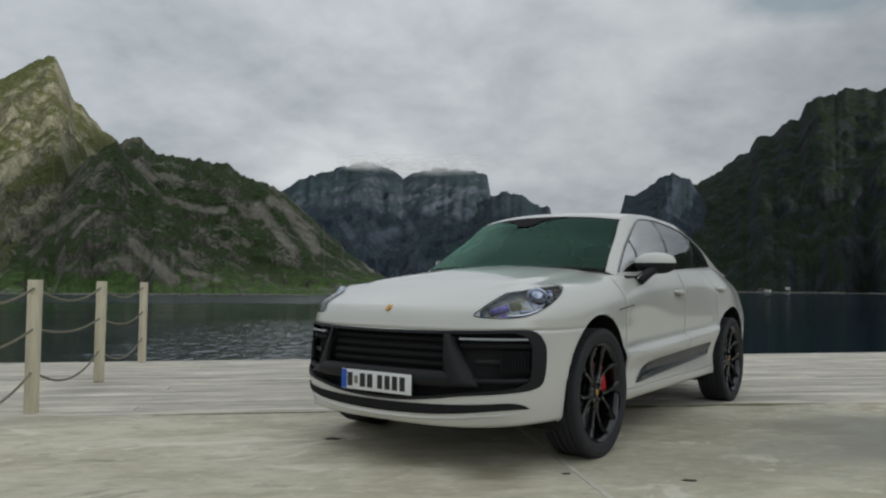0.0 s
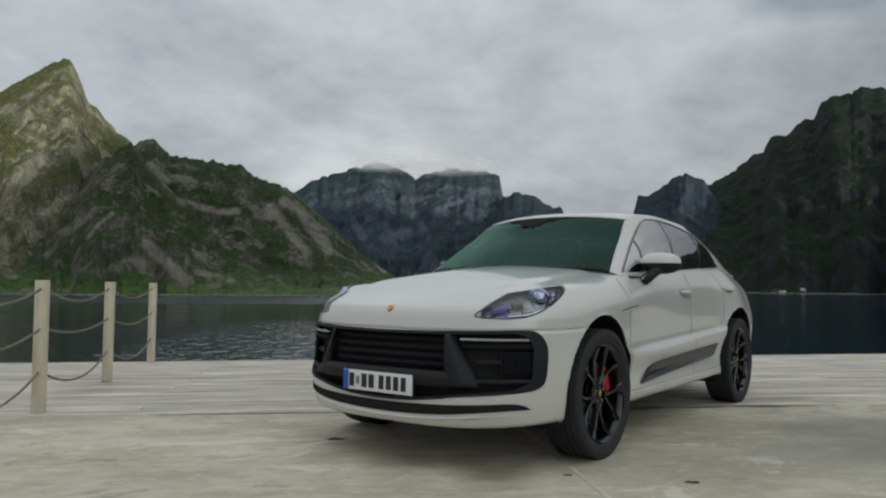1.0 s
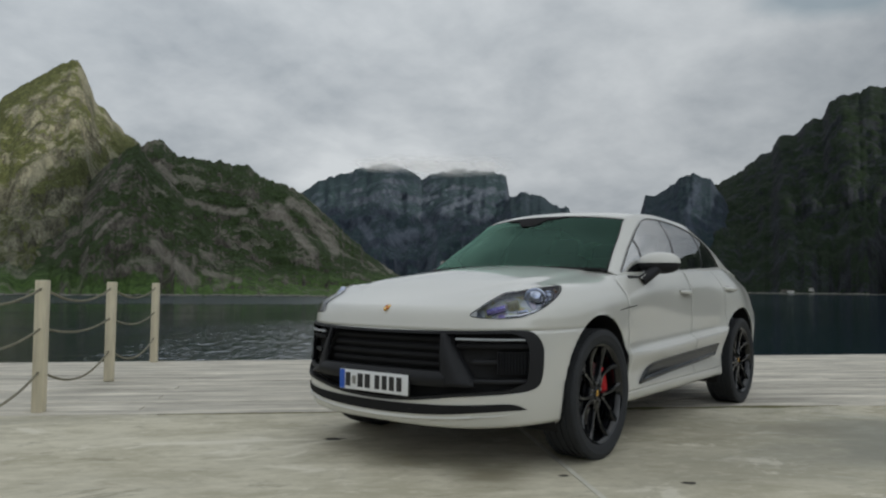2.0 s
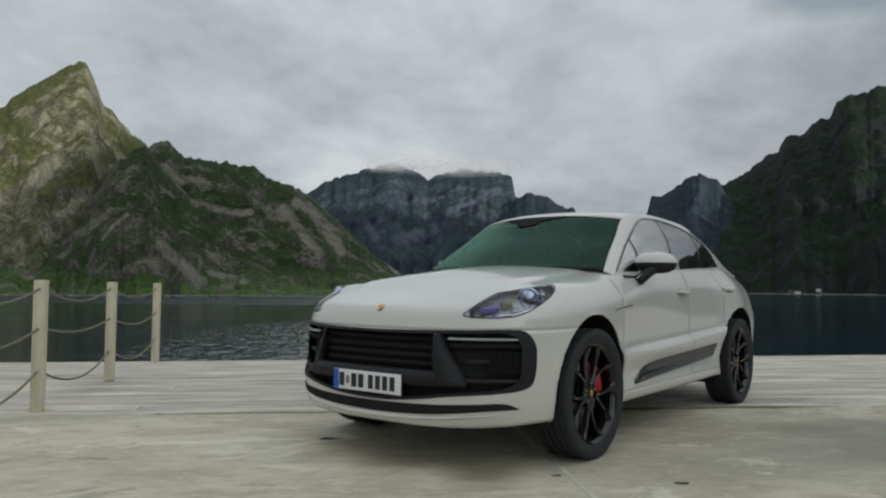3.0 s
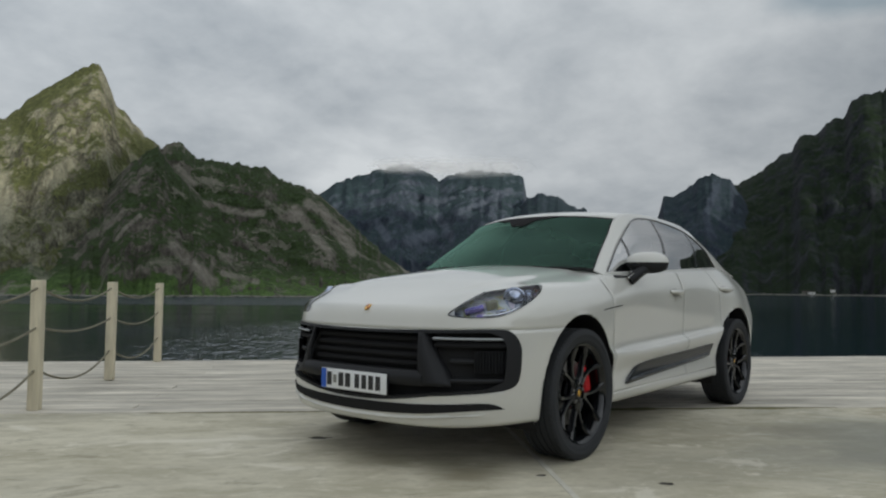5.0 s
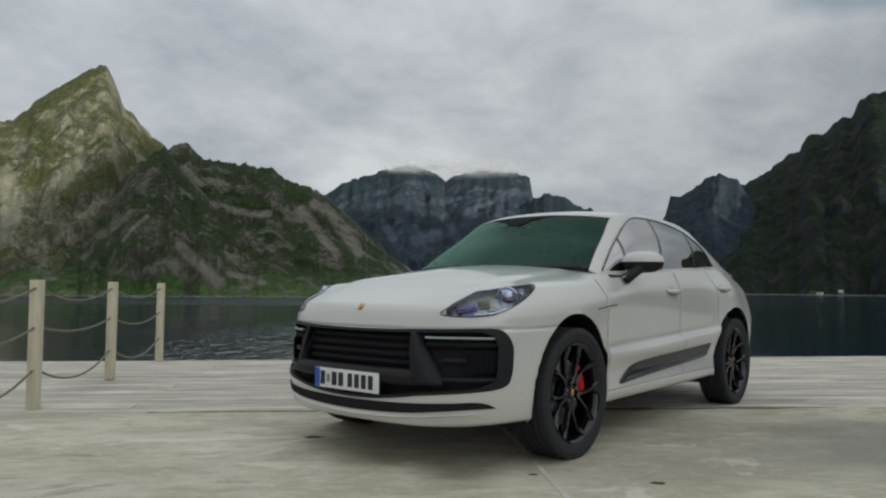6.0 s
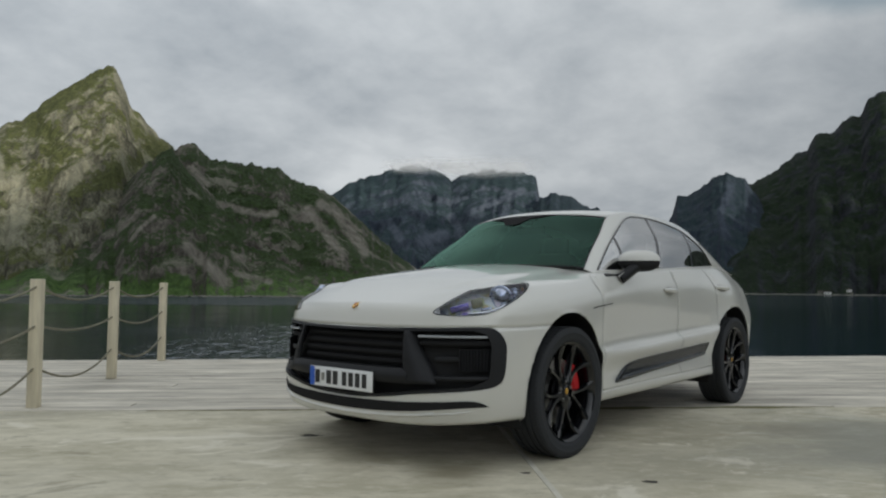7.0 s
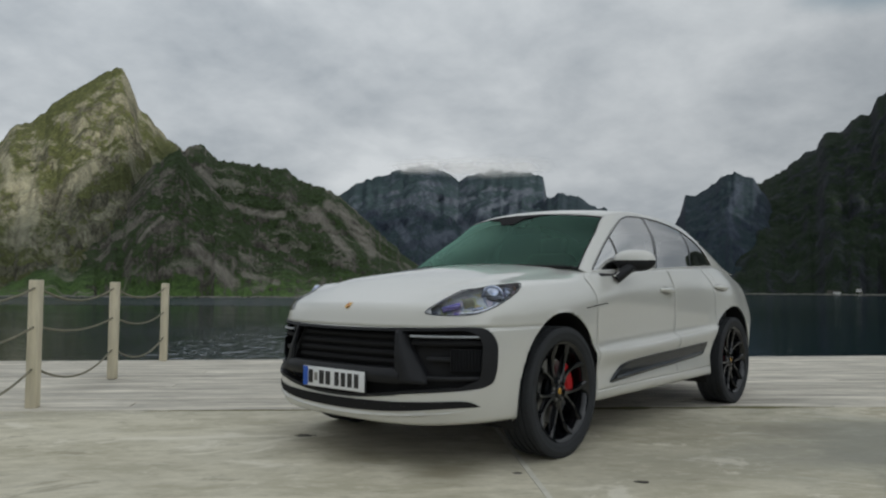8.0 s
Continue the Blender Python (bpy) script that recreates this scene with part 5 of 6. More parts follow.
    lathe(bm, [(0.09, 0.0), (0.10, 0.012), (0.185, 0.012), (0.187, 0.0), (0.185, -0.02), (0.10, -0.02)], 64)
    part("brake_disc", bm, M_DISC, tyre, "bare steel brake disc")
    bm = bmesh.new()
    cols = []
    for i in range(11):
        a = radians(-26 + 52 * i / 10)
        cols.append([bm.verts.new((math.cos(a) * r, yy, math.sin(a) * r)) for r, yy in ((0.120, 0.035), (0.135, 0.052), (0.185, 0.052), (0.205, 0.035), (0.205, -0.04), (0.120, -0.04))])
    for a, b in zip(cols, cols[1:]):
        for q in range(6):
            bm.faces.new((a[q], a[(q + 1) % 6], b[(q + 1) % 6], b[q]))
    bm.faces.new(cols[0])
    bm.faces.new(cols[-1][::-1])
    cal = part("brake_caliper", bm, M_RED, tyre, "red painted brake caliper")
    # calipers sit behind the axle in front, ahead of it at the rear
    back = 155 if m.translation.x > 0 else 20
    cal.matrix_basis = Matrix.Rotation(radians(-back if side > 0 else back - 180), 4, "Y")
    return tyre


def clamshell(lid, wing, parent):
    """One hood from its lid and the wings beside it, the edge between them worked soft."""
    bm = bmesh.new()
    for ob in (lid, wing):
        bm.from_mesh(ob.data)
    crest = [GRID[k][-1] for k in range(LAST + 1)]
    bmesh.ops.remove_doubles(bm, verts=bm.verts, dist=0.0008)
    # close the narrow slivers between the lid's rows and the rounded nose
    rim = [e for e in bm.edges if e.is_boundary and all(v.co.x > 1.96 and v.co.z > 0.885 for v in e.verts)]
    bmesh.ops.holes_fill(bm, edges=rim, sides=80)
    marks = {(round(p.x, 3), round(abs(p.y), 3)) for p in crest}
    band = {v for v in bm.verts if (round(v.co.x, 3), round(abs(v.co.y), 3)) in marks}
    for _ in range(4):
        band |= {e.other_vert(v) for v in band for e in v.link_edges}
    band = [v for v in band if not v.is_boundary and v.co.x > 0.95]
    face_out(bm)
    for _ in range(14):
        bmesh.ops.smooth_vert(bm, verts=band, factor=0.5, use_axis_x=True, use_axis_y=True, use_axis_z=True)
    for ob in (lid, wing):
        data = ob.data
        bpy.data.objects.remove(ob)
        bpy.data.meshes.remove(data)
    hood = part("hood", bm, M_PAINT, parent, "chalk-painted clamshell hood with its wings")
    hood.data.attributes.remove(hood.data.attributes["sharp_edge"]) if "sharp_edge" in hood.data.attributes else None
    sol = hood.modifiers.new("thickness", "SOLIDIFY")
    sol.thickness, sol.offset = 0.004, -1
    return hood


def build_car():
    car = new("car")
    tagged(car, "chalk-white compact luxury SUV with black nose panel, parked on the quay", "car")
    left = GRID
    right = [[flip(v) for v in col] for col in GRID]
    seam_row = 6 * SUB
    slot = smooth_loop([*SLOT_HALF, *[(-y, z) for y, z in SLOT_HALF[-2:0:-1]]], 4)
    for side, grid in ((1, left), (-1, right)):
        car_sheet("front_door", grid, lambda k, j, c: -0.335 < c.x <= 0.94 and j >= 2 * SUB, M_PAINT, car)
        car_sheet("rear_door", grid, lambda k, j, c: -1.09 < c.x <= -0.335 and j >= 2 * SUB, M_PAINT, car)
        car_sheet("sill", grid, lambda k, j, c: -1.3 < c.x <= 0.94 and j < 2 * SUB, M_PAINT, car)
        car_sheet("rear_quarter", grid, lambda k, j, c: (c.x <= -1.09 and j >= 2 * SUB) or c.x <= -1.3, M_PAINT, car)

    nose = right[::-1][:-1] + left

    lamp_edge, nose_edge = inset(LAMP, 0.004), inset(FASCIA, 0.006)
    openings = [(nose_edge, lambda v: (v.y, v.z), place_front),
                (lamp_edge, lambda v: to_lamp(v, 1) if v.y > 0 else (9, 9), place_lamp(1)), (lamp_edge, lambda v: to_lamp(v, -1) if v.y < 0 else (9, 9), place_lamp(-1))]
    car_sheet("front_bumper", nose, lambda k, j, c: c.x > AXLE and j < seam_row, M_PAINT, car, holes=openings[:1])
    wing = car_sheet("wing", nose, lambda k, j, c: c.x > 0.94 and (j >= seam_row or c.x <= AXLE), M_PAINT, car, holes=openings)
    # hood: from one fender crest to the other
    cols, last_x = [], GRID[0][-1].x
    for k in range(LAST + 1):
        e = GRID[k][-1]
        if e.x < 0.825:
            break
        if last_x - e.x < 0.005:
            continue
        last_x = e.x
        h = curve_at(HOOD_CROWN, e.x)
        col = []
        for i in range(49):
            s = -1 + i / 24
            z = e.z + (h - e.z) * (1 - abs(s) ** 2.2)
            # raised centre panel between two soft creases
            z += 0.011 * smoothstep(0.80, 0.68, abs(s)) * smoothstep(2.08, 1.7, e.x)
            col.append(Vector((e.x, e.y * s, z)))
        cols.append(col[::-1])
    lid = car_sheet("lid", cols, lambda k, j, c: True, M_PAINT, car)
    clamshell(lid, wing, car)
    bm = bmesh.new()
    for side in (1, -1):
        tube(bm, [(0.885 + 0.135 * (1 - (y / 0.70) ** 2), y * side, 1.108 + 0.020 * (1 - (y / 0.7) ** 2)) for y in [0.70 * i / 16 for i in range(17)]], 0.011, 6)
    part("cowl", bm, M_VOID, car)

    # upper body
    xs, top = top_sheet()

    def frame_of(j, m=1):
        return j < m or j >= 40 - m
    car_sheet("roof", [c[::-1] for c in top], lambda k, j, c: 26 <= k < 71 or (k >= 71 and (frame_of(j, 3) or k > 82)), M_PAINT, car)
    car_sheet("windscreen_surround", [c[::-1] for c in top], lambda k, j, c: k < 26 and (frame_of(j, 1) or k < 1 or k >= 25), M_VOID, car)
    ws = car_sheet("windscreen", [c[::-1] for c in top], lambda k, j, c: 0 < k < 25 and not frame_of(j, 1), M_WINDSCREEN, car, "green-tinted windscreen", thick=0)
    tail = car_sheet("tail_window", [c[::-1] for c in top], lambda k, j, c: 71 <= k <= 82 and not frame_of(j, 3), M_SIDEGLASS, car, thick=0)
    ws.visible_shadow = tail.visible_shadow = False
    # roof lining, below the skin
    car_sheet("headliner", [[Vector((v.x, v.y * 0.96, v.z - 0.03)) for v in c] for c in top], lambda k, j, c: 28 <= k < 70, M_LINER, car, thick=0)
    # the rearview mirror and its foot, with the dark band at the head of the screen
    bm = bmesh.new()
    box(bm, 0.03, 0.24, 0.065, pose(0.36, 0.0, 1.415, 0, -8, 0), 0.012)
    tube(bm, [(0.37, 0, 1.44), (0.40, 0, 1.50)], 0.014, 8)
    box(bm, 0.11, 0.16, 0.02, pose(0.44, 0.0, 1.478, 0, 32, 0), 0.006)
    part("rearview_mirror", bm, M_GLOSS, car)

    def on_screen(k, f):
        """A point on the screen at row k and share f of its width, lifted off it."""
        i, q = min(int(k), len(top) - 2), min(int(f * 40), 39)
        a, b = top[i][q].lerp(top[i][q + 1], f * 40 - q), top[i + 1][q].lerp(top[i + 1][q + 1], f * 40 - q)
        return a.lerp(b, k - i) + Vector((0.003, 0, 0.004))
    bm = bmesh.new()
    rows_ = []
    for i in range(49):
        f = 0.20 + 0.52 * i / 48
        s = abs(i - 22) / 24
        deep = 2.6 * max(0.0, 1 - s ** 2.4) + 2.2 * smoothstep(0.22, 0.08, abs(f - 0.44) / 0.5)
        rows_.append([bm.verts.new(on_screen(25.6 - deep * q / 4, f)) for q in range(5)])
    for a, b in zip(rows_, rows_[1:]):
        for q in range(4):
            bm.faces.new((a[q], b[q], b[q + 1], a[q + 1]))
    part("sunshade_band", bm, M_VOID, car, "dark sensor band at the head of the screen")

    sxs, up = side_panel()
    for side in (1, -1):
        grid = [[Vector((v.x, v.y * side, v.z)) for v in c] for c in up]

        def glass(k, j, c):
            return 2 <= j < 12 and -1.4 < c.x < 0.79

        car_sheet("pillar", grid, lambda k, j, c: not glass(k, j, c), M_PAINT, car)
        for nm, lo, hi in (("quarter_light", 0.42, 0.79), ("front_window", -0.31, 0.42), ("rear_window", -1.06, -0.31), ("rear_quarter_light", -1.4, -1.06)):
            w = car_sheet(nm, grid, lambda k, j, c: glass(k, j, c) and lo < c.x < hi, M_SIDEGLASS, car, "smoked side window", thick=0)
            w.visible_shadow = False
        for x_low, x_high, wide in ((0.47, 0.385, 0.022), (-0.13, -0.345, 0.036), (-0.86, -0.985, 0.030)):
            bm = bmesh.new()
            rows_ = []
            for i in range(13):
                s = i / 12
                x = x_low + (x_high - x_low) * s
                z1, z2 = curve_at(GLASS_LOW, x), curve_at(GLASS_HIGH, x)
                z = z1 + (z2 - z1) * s
                row = []
                for dx, dy in ((-wide, -0.006), (-wide, 0.003), (0.0, 0.004), (wide, 0.003), (wide, -0.006)):
                    q = panel_y(x + dx / 2, z)
                    row.append(bm.verts.new((x + dx / 2, (q + dy) * side, z)))
                rows_.append(row)
            for a, b in zip(rows_, rows_[1:]):
                for q in range(4):
                    bm.faces.new((a[q], a[q + 1], b[q + 1], b[q]))
            part("window_post", bm, M_GLOSS, car)
        # black strip round the windows
        bm = bmesh.new()
        line = [c[12] for c, x in zip(grid, sxs) if -1.4 <= x <= 0.79]
        tube(bm, [v + Vector((0, 0.001 * side, 0)) for v in line], 0.0065, 6)
        part("window_trim", bm, M_GLOSS, car)

    # tail: spoiler over the tail window, lights, bumper insert
    bm = bmesh.new()
    rows_ = []
    for i in range(25):
        s = -1 + i / 12
        e = 1 - abs(s) ** 3
        x0, z0 = -1.48 - 0.17 * e, 1.375 + 0.085 * e
        rows_.append([bm.verts.new((x0 + dx, 0.55 * s, z0 + dz)) for dx, dz in ((0.16, 0.045), (0.0, 0.058), (-0.17, 0.045), (-0.18, 0.03), (-0.04, 0.01), (0.10, -0.01))])
    for a, b in zip(rows_, rows_[1:]):
        for q in range(6):
            bm.faces.new((a[q], a[(q + 1) % 6], b[(q + 1) % 6], b[q]))
    part("roof_spoiler", bm, M_PAINT, car)

    # nose panel: rim, backing, slats, intakes
    thin, wide = inset(FASCIA, 0.016), inset(FASCIA, 0.044)
    inner = []
    for p, q in zip(thin, wide):
        s = smoothstep(0.74, 0.84, abs(p[0]))
        inner.append((p[0] + (q[0] - p[0]) * s, p[1] + (q[1] - p[1]) * s))
    laid_ring("nose_panel", FASCIA, inner, place_front, M_BLACK, car, 0.006, 0.05, "satin black nose panel framing the intakes")
    laid_patch("nose_backing", [(y * 0.985, 0.55 + (z - 0.55) * 0.97) for y, z in FASCIA], place_front, M_VOID, car, -0.075)

    def strip(name, y0, y1, z0, z1, off, depth, material, label="", slant=0.0, n=24, m=5):
        """A bar across the nose that follows its curve."""
        bm = bmesh.new()
        rings = []
        for i in range(n + 1):
            y = y0 + (y1 - y0) * i / n
            ring = []
            for q in range(m + 1):
                z = z0 + (z1 - z0) * q / m
                p = place_front(y, z + slant * (y - y0), 0.0)
                b = off + 0.25 * (z1 - z0) * math.sin(math.pi * q / m)
                ring.append(bm.verts.new(p + Vector((b, 0, 0))))
            for q in range(m, -1, -m):
                ring.append(bm.verts.new(ring[q].co - Vector((depth, 0, 0))))
            rings.append(ring)
        for a, b in zip(rings, rings[1:]):
            for q in range(len(a)):
                bm.faces.new((a[q], a[(q + 1) % len(a)], b[(q + 1) % len(a)], b[q]))
        bm.faces.new(rings[0])
        bm.faces.new(rings[-1][::-1])
        return part(name, bm, material, car, label)

    for z in (0.700, 0.655, 0.610, 0.565):
        strip("grille_slat", -0.41, 0.41, z - 0.013, z + 0.013, -0.046, 0.022, M_SLAT, "black grille slat")
    strip("grille_bar", -0.47, 0.47, 0.455, 0.535, 0.003, 0.04, M_BLACK, "wide satin black lower grille bar")
    for side in (1, -1):
        # slanting fin between grille and side intake
        bm = bmesh.new()
        cols = []
        for i in range(13):
            s = i / 12
            z = 0.735 - 0.275 * s
            y0 = 0.415 + 0.02 * s
            y1 = 0.455 + 0.165 * s ** 1.3
            col = []
            for q in range(7):
                f = q / 6
                y = y0 + (y1 - y0) * f
                p = place_front(y, z, 0.0)
                b = 0.008 - 0.065 * smoothstep(0.55, 1.0, f) * smoothstep(0.98, 0.8, s) - 0.02 * smoothstep(0.15, 0, f)
                col.append(bm.verts.new((p.x + b, p.y * side, p.z)))
            cols.append(col)
        for a, b in zip(cols, cols[1:]):
            for q in range(6):
                bm.faces.new((a[q], a[q + 1], b[q + 1], b[q]))
        fin = part("intake_fin", bm, M_BLACK, car, "satin black fin beside the grille")
        fin.modifiers.new("thickness", "SOLIDIFY").thickness = 0.008
        a, b = sorted((0.50 * side, 0.825 * side))
        strip("running_light", a, b, 0.702, 0.713, 0.002, 0.02, M_DRL, "slim clear running-light bar")
        strip("intake_blade", a, b, 0.66, 0.685, -0.024, 0.03, M_SLAT)
        a, b = sorted((0.56 * side, 0.84 * side))
        strip("intake_blade", a, b, 0.478, 0.500, -0.016, 0.03, M_BLACK)
        a, b = sorted((0.58 * side, 0.72 * side))
        strip("intake_blade", a, b, 0.575, 0.600, -0.045, 0.02, M_BLACK)
        # ribbed cooler block at the outer end of the intake
        for i in range(11):
            bm = bmesh.new()
            y = 0.705 + 0.0115 * i
            p = place_front(y, 0.585, 0.0)
            box(bm, 0.03, 0.0055, 0.115, Matrix.Translation((p.x - 0.032, y * side, 0.585)))
            part("intake_rib", bm, M_BLACK, car)

    # lower slot: a dark sheet on the skin stands for its shaded opening
    laid_patch("lower_slot", slot, place_front, M_VOID, car, 0.005, cuts=6)

    # rounded lip along the lower edge of the slot
    under = [(0.0, 0.284), (0.2, 0.288), (0.4, 0.298), (0.6, 0.316), (0.80, 0.333)]
    over = [(y, z) for y, z in under[::-1]] + [(-y, z) for y, z in under[1:]]
    lip = over + [(y * 0.995, z - 0.026) for y, z in over[::-1]]
    laid_patch("bumper_lip", lip, place_front, M_PAINT, car, 0.0005, cuts=6, push=lambda s: 0.011 * smoothstep(0, 0.8, s))

    # number plate with plain bars for its characters
    bm = bmesh.new()
    box(bm, 0.012, 0.532, 0.124, pose(2.296, 0, 0.451), 0.004)
    holder = part("plate_holder", bm, M_BLACK, car)
    bm = bmesh.new()
    box(bm, 0.004, 0.52, 0.112, pose(2.305, 0, 0.451), 0.0015)
    plate = part("number_plate", bm, M_PLATE, car, "white number plate with a blue end strip")
    bm = bmesh.new()
    box(bm, 0.002, 0.040, 0.108, pose(2.3078, -0.2385, 0.451))
    part("plate_strip", bm, M_PLATE_BLUE, plate)
    for y, w, h in ((-0.192, 0.038, 0.076), (-0.145, 0.026, 0.045), (-0.095, 0.040, 0.076), (-0.040, 0.040, 0.076), (0.035, 0.036, 0.076), (0.089, 0.036, 0.076), (0.143, 0.036, 0.076), (0.197, 0.036, 0.076)):
        bm = bmesh.new()
        box(bm, 0.002, w, h, pose(2.3078, y, 0.451))
        part("plate_bar", bm, M_INK if h > 0.05 else M_DISC, plate)

    # badge on the hood's front edge: a plain shield
    bm = bmesh.new()
    shield = [(-0.019, 0.026), (0.0, 0.028), (0.019, 0.026), (0.020, 0.004), (0.014, -0.018), (0.0, -0.029), (-0.014, -0.018), (-0.020, 0.004)]
    hit = lay((4, 0, 0.862), (-1, 0, 0))
    tilt = pose(0, 0, 0, 0, -58, 0)
    for off in (-0.004, 0.004):
        ring = [bm.verts.new(hit + tilt.to_3x3() @ Vector((off, y, z))) for y, z in shield]
        if off > 0:
            bm.faces.new(ring)
            for i in range(8):
                bm.faces.new((old[i], old[(i + 1) % 8], ring[(i + 1) % 8], ring[i]))
        old = ring
    badge = part("badge", bm, M_GOLD, car, "small gold and red shield badge")
    bm = bmesh.new()
    for y, z in ((-0.011, 0.013), (0.011, -0.010)):
        box(bm, 0.002, 0.012, 0.012, Matrix.Translation(hit) @ tilt @ pose(0.0042, y, z))
    part("badge_field", bm, M_ENAMEL, badge)

    for side in (1, -1):
        place = place_lamp(side)
        rim_in = inset(LAMP, 0.005)
        lampo = laid_ring("headlight", LAMP, rim_in, place, M_GLOSS, car, 0.002, 0.05, "almond-shaped clear headlight with projector lenses")
        laid_patch("lamp_housing", LAMP, place, M_HOUSING, lampo, -0.075)
        laid_patch("lamp_cover", LAMP, place, M_COVER, lampo, 0.0035).visible_shadow = False

        def at(h, z, depth):
            return place(h, z, -depth)
        d = Vector((LAMP_AXIS.x, LAMP_AXIS.y * side, 0))
        for h, z, r in ((-0.485, 0.920, 0.050), (-0.405, 0.940, 0.024)):
            bm = bmesh.new()
            p = at(h, z, 0.055)
            turn = d.to_track_quat("Y", "Z").to_matrix().to_4x4()
            lathe(bm, [(0.0, 0.030), (r * 0.55, 0.025), (r * 0.9, 0.008), (r, 0.0), (r * 1.1, 0.004), (r * 1.25, 0.0), (r * 1.25, -0.03)], 28, Matrix.Translation(p) @ turn)
            part("projector_lens", bm, M_LAMP, lampo, "clear projector lens")
        square = d.to_track_quat("X", "Z").to_matrix().to_4x4()
        # violet, amber and copper blocks stand in for coloured reflections in the lamp
        for h, z, wide, high, tilt_, material, label in (
                (-0.705, 0.858, 0.105, 0.034, 16, M_LAMP_BLUE, "block coloured like a violet-blue reflection"), (-0.612, 0.884, 0.062, 0.052, 16, M_AMBER, "block coloured like an olive-amber reflection"),
                (-0.560, 0.852, 0.060, 0.020, 10, M_LAMP, "silver light module"),
                (-0.362, 0.965, 0.018, 0.026, 30, M_COPPER, "lamp tip coloured like a copper reflection")):
            bm = bmesh.new()
            box(bm, 0.03, wide, high, Matrix.Translation(at(h, z, 0.056)) @ square @ Matrix.Rotation(radians(tilt_ * side), 4, "X"), 0.005)
            part("lamp_block", bm, material, lampo, label)
        bm = bmesh.new()
        pts = [at(h, z, 0.03) for h, z in ((-0.36, 0.975), (-0.40, 0.925), (-0.47, 0.872), (-0.56, 0.838), (-0.66, 0.828))]
        tube(bm, spline(pts, 5), 0.006, 8)
        part("light_guide", bm, M_CHROME, lampo)

        pl = place_side(side)
        # sill blade
        blade = smooth_loop([(0.765, 0.368), (0.66, 0.430), (0.52, 0.480), (0.2, 0.503), (-0.4, 0.527), (-0.82, 0.546), (-0.875, 0.538), (-0.855, 0.470), (-0.80, 0.443), (-0.4, 0.418), (0.2, 0.390), (0.6, 0.370)], 4)
        laid_patch("side_blade", blade, pl, M_BLADE, car, 0.004, label="dark grey side blade along the doors", push=lambda s: 0.006 * smoothstep(0, 0.35, s))
        # ledge in lighter grey, for the highlight along the blade's lower edge
        ledge = smooth_loop([(0.66, 0.392), (0.56, 0.404), (0.2, 0.424), (-0.4, 0.452), (-0.80, 0.474), (-0.835, 0.462), (-0.79, 0.452), (-0.4, 0.427), (0.2, 0.399), (0.6, 0.380)], 4)
        laid_patch("blade_ledge", ledge, pl, M_LEDGE, car, 0.010, label="satin grey ledge along the blade", cuts=8, push=lambda s: 0.010 * smoothstep(0, 0.5, s))
        # joints
        seam("panel_gap", [(0.94, 0.33), (0.94, 0.86), (0.90, 0.98), (0.86, 1.06)], pl, car)
        seam("panel_gap", [(-0.335, 0.33), (-0.335, 1.11)], pl, car)
        seam("panel_gap", [(-1.19, 1.15), (-1.16, 0.98), (-1.05, 0.87), (-0.96, 0.70), (-0.93, 0.50), (-0.93, 0.34)], pl, car)
        seam("panel_gap", [(0.94, 0.338), (-0.93, 0.356)], pl, car)
        seam("panel_gap", [(1.60, 0.763), (1.72, 0.761), (1.9, 0.757)], pl, car, 0.003)
        seam("side_vent", [(1.10, 0.850), (0.98, 0.862), (0.80, 0.876)], pl, car, 0.006, M_VOID)
        # handles
        for x, z in ((-0.177, 0.962), (-1.20, 0.990)):
            p = pl(x, z, 0.0)
            bm = bmesh.new()
            pts = []
            for i in range(13):
                s = -1 + i / 6
                q = pl(x + 0.105 * s, z + 0.004 * s, 0.0)
                pts.append(q + Vector((0, (0.030 * (1 - s**4) + 0.002) * side, 0)))
            tube(bm, pts, lambda s: 0.013 + 0.006 * math.sin(math.pi * s), 10)
            part("door_handle", bm, M_PAINT, car)
            # grey patch laid on the door: the shadow beneath the handle, as colour
            cup = [(x + 0.075 * math.cos(a) + 0.01, z - 0.004 + 0.033 * math.sin(a)) for a in [2 * math.pi * i / 20 for i in range(20)]]
            laid_patch("handle_recess_shade", cup, pl, M_RECESS_SHADE, car, 0.0015, cuts=5)
        # door mirror: painted cap, black body, foot
        bm = bmesh.new()
        bmesh.ops.create_uvsphere(bm, u_segments=28, v_segments=18, radius=1.0)
        for v in bm.verts:
            c = v.co
            f = 1.0 if c.x > 0 else 0.35
            c.x, c.y, c.z = 0.085 * c.x * f * (1 - 0.25 * c.y), 0.128 * math.copysign(abs(c.y) ** 0.8, c.y), 0.075 * math.copysign(abs(c.z) ** 0.85, c.z)
            c.x -= 0.35 * c.y
        cap_only = bm.copy()
        bmesh.ops.delete(cap_only, geom=[f for f in cap_only.faces if f.calc_center_median().z < -0.006], context="FACES")
        bmesh.ops.delete(bm, geom=[f for f in bm.faces if f.calc_center_median().z >= -0.006], context="FACES")
        spot = pose(0.425, 0.925 if side > 0 else 0.875, 1.163 if side > 0 else 1.138, 0, 0, 0)
        for b_ in (cap_only, bm):
            for v in b_.verts:
                q = spot @ v.co
                v.co = Vector((q.x, q.y * side, q.z))
        if side < 0:
            for b_ in (cap_only, bm):
                bmesh.ops.reverse_faces(b_, faces=b_.faces)
        mir = part("door_mirror", bm, M_BLACK, car, "door mirror with painted cap and black foot")
        part("mirror_cap", cap_only, M_PAINT, mir, "chalk-painted mirror cap")
        bm = bmesh.new()
        box(bm, 0.012, 0.22, 0.10, pose(0.39, 0.932 * side, 1.159, 0, 0, 19 * side), 0.02)
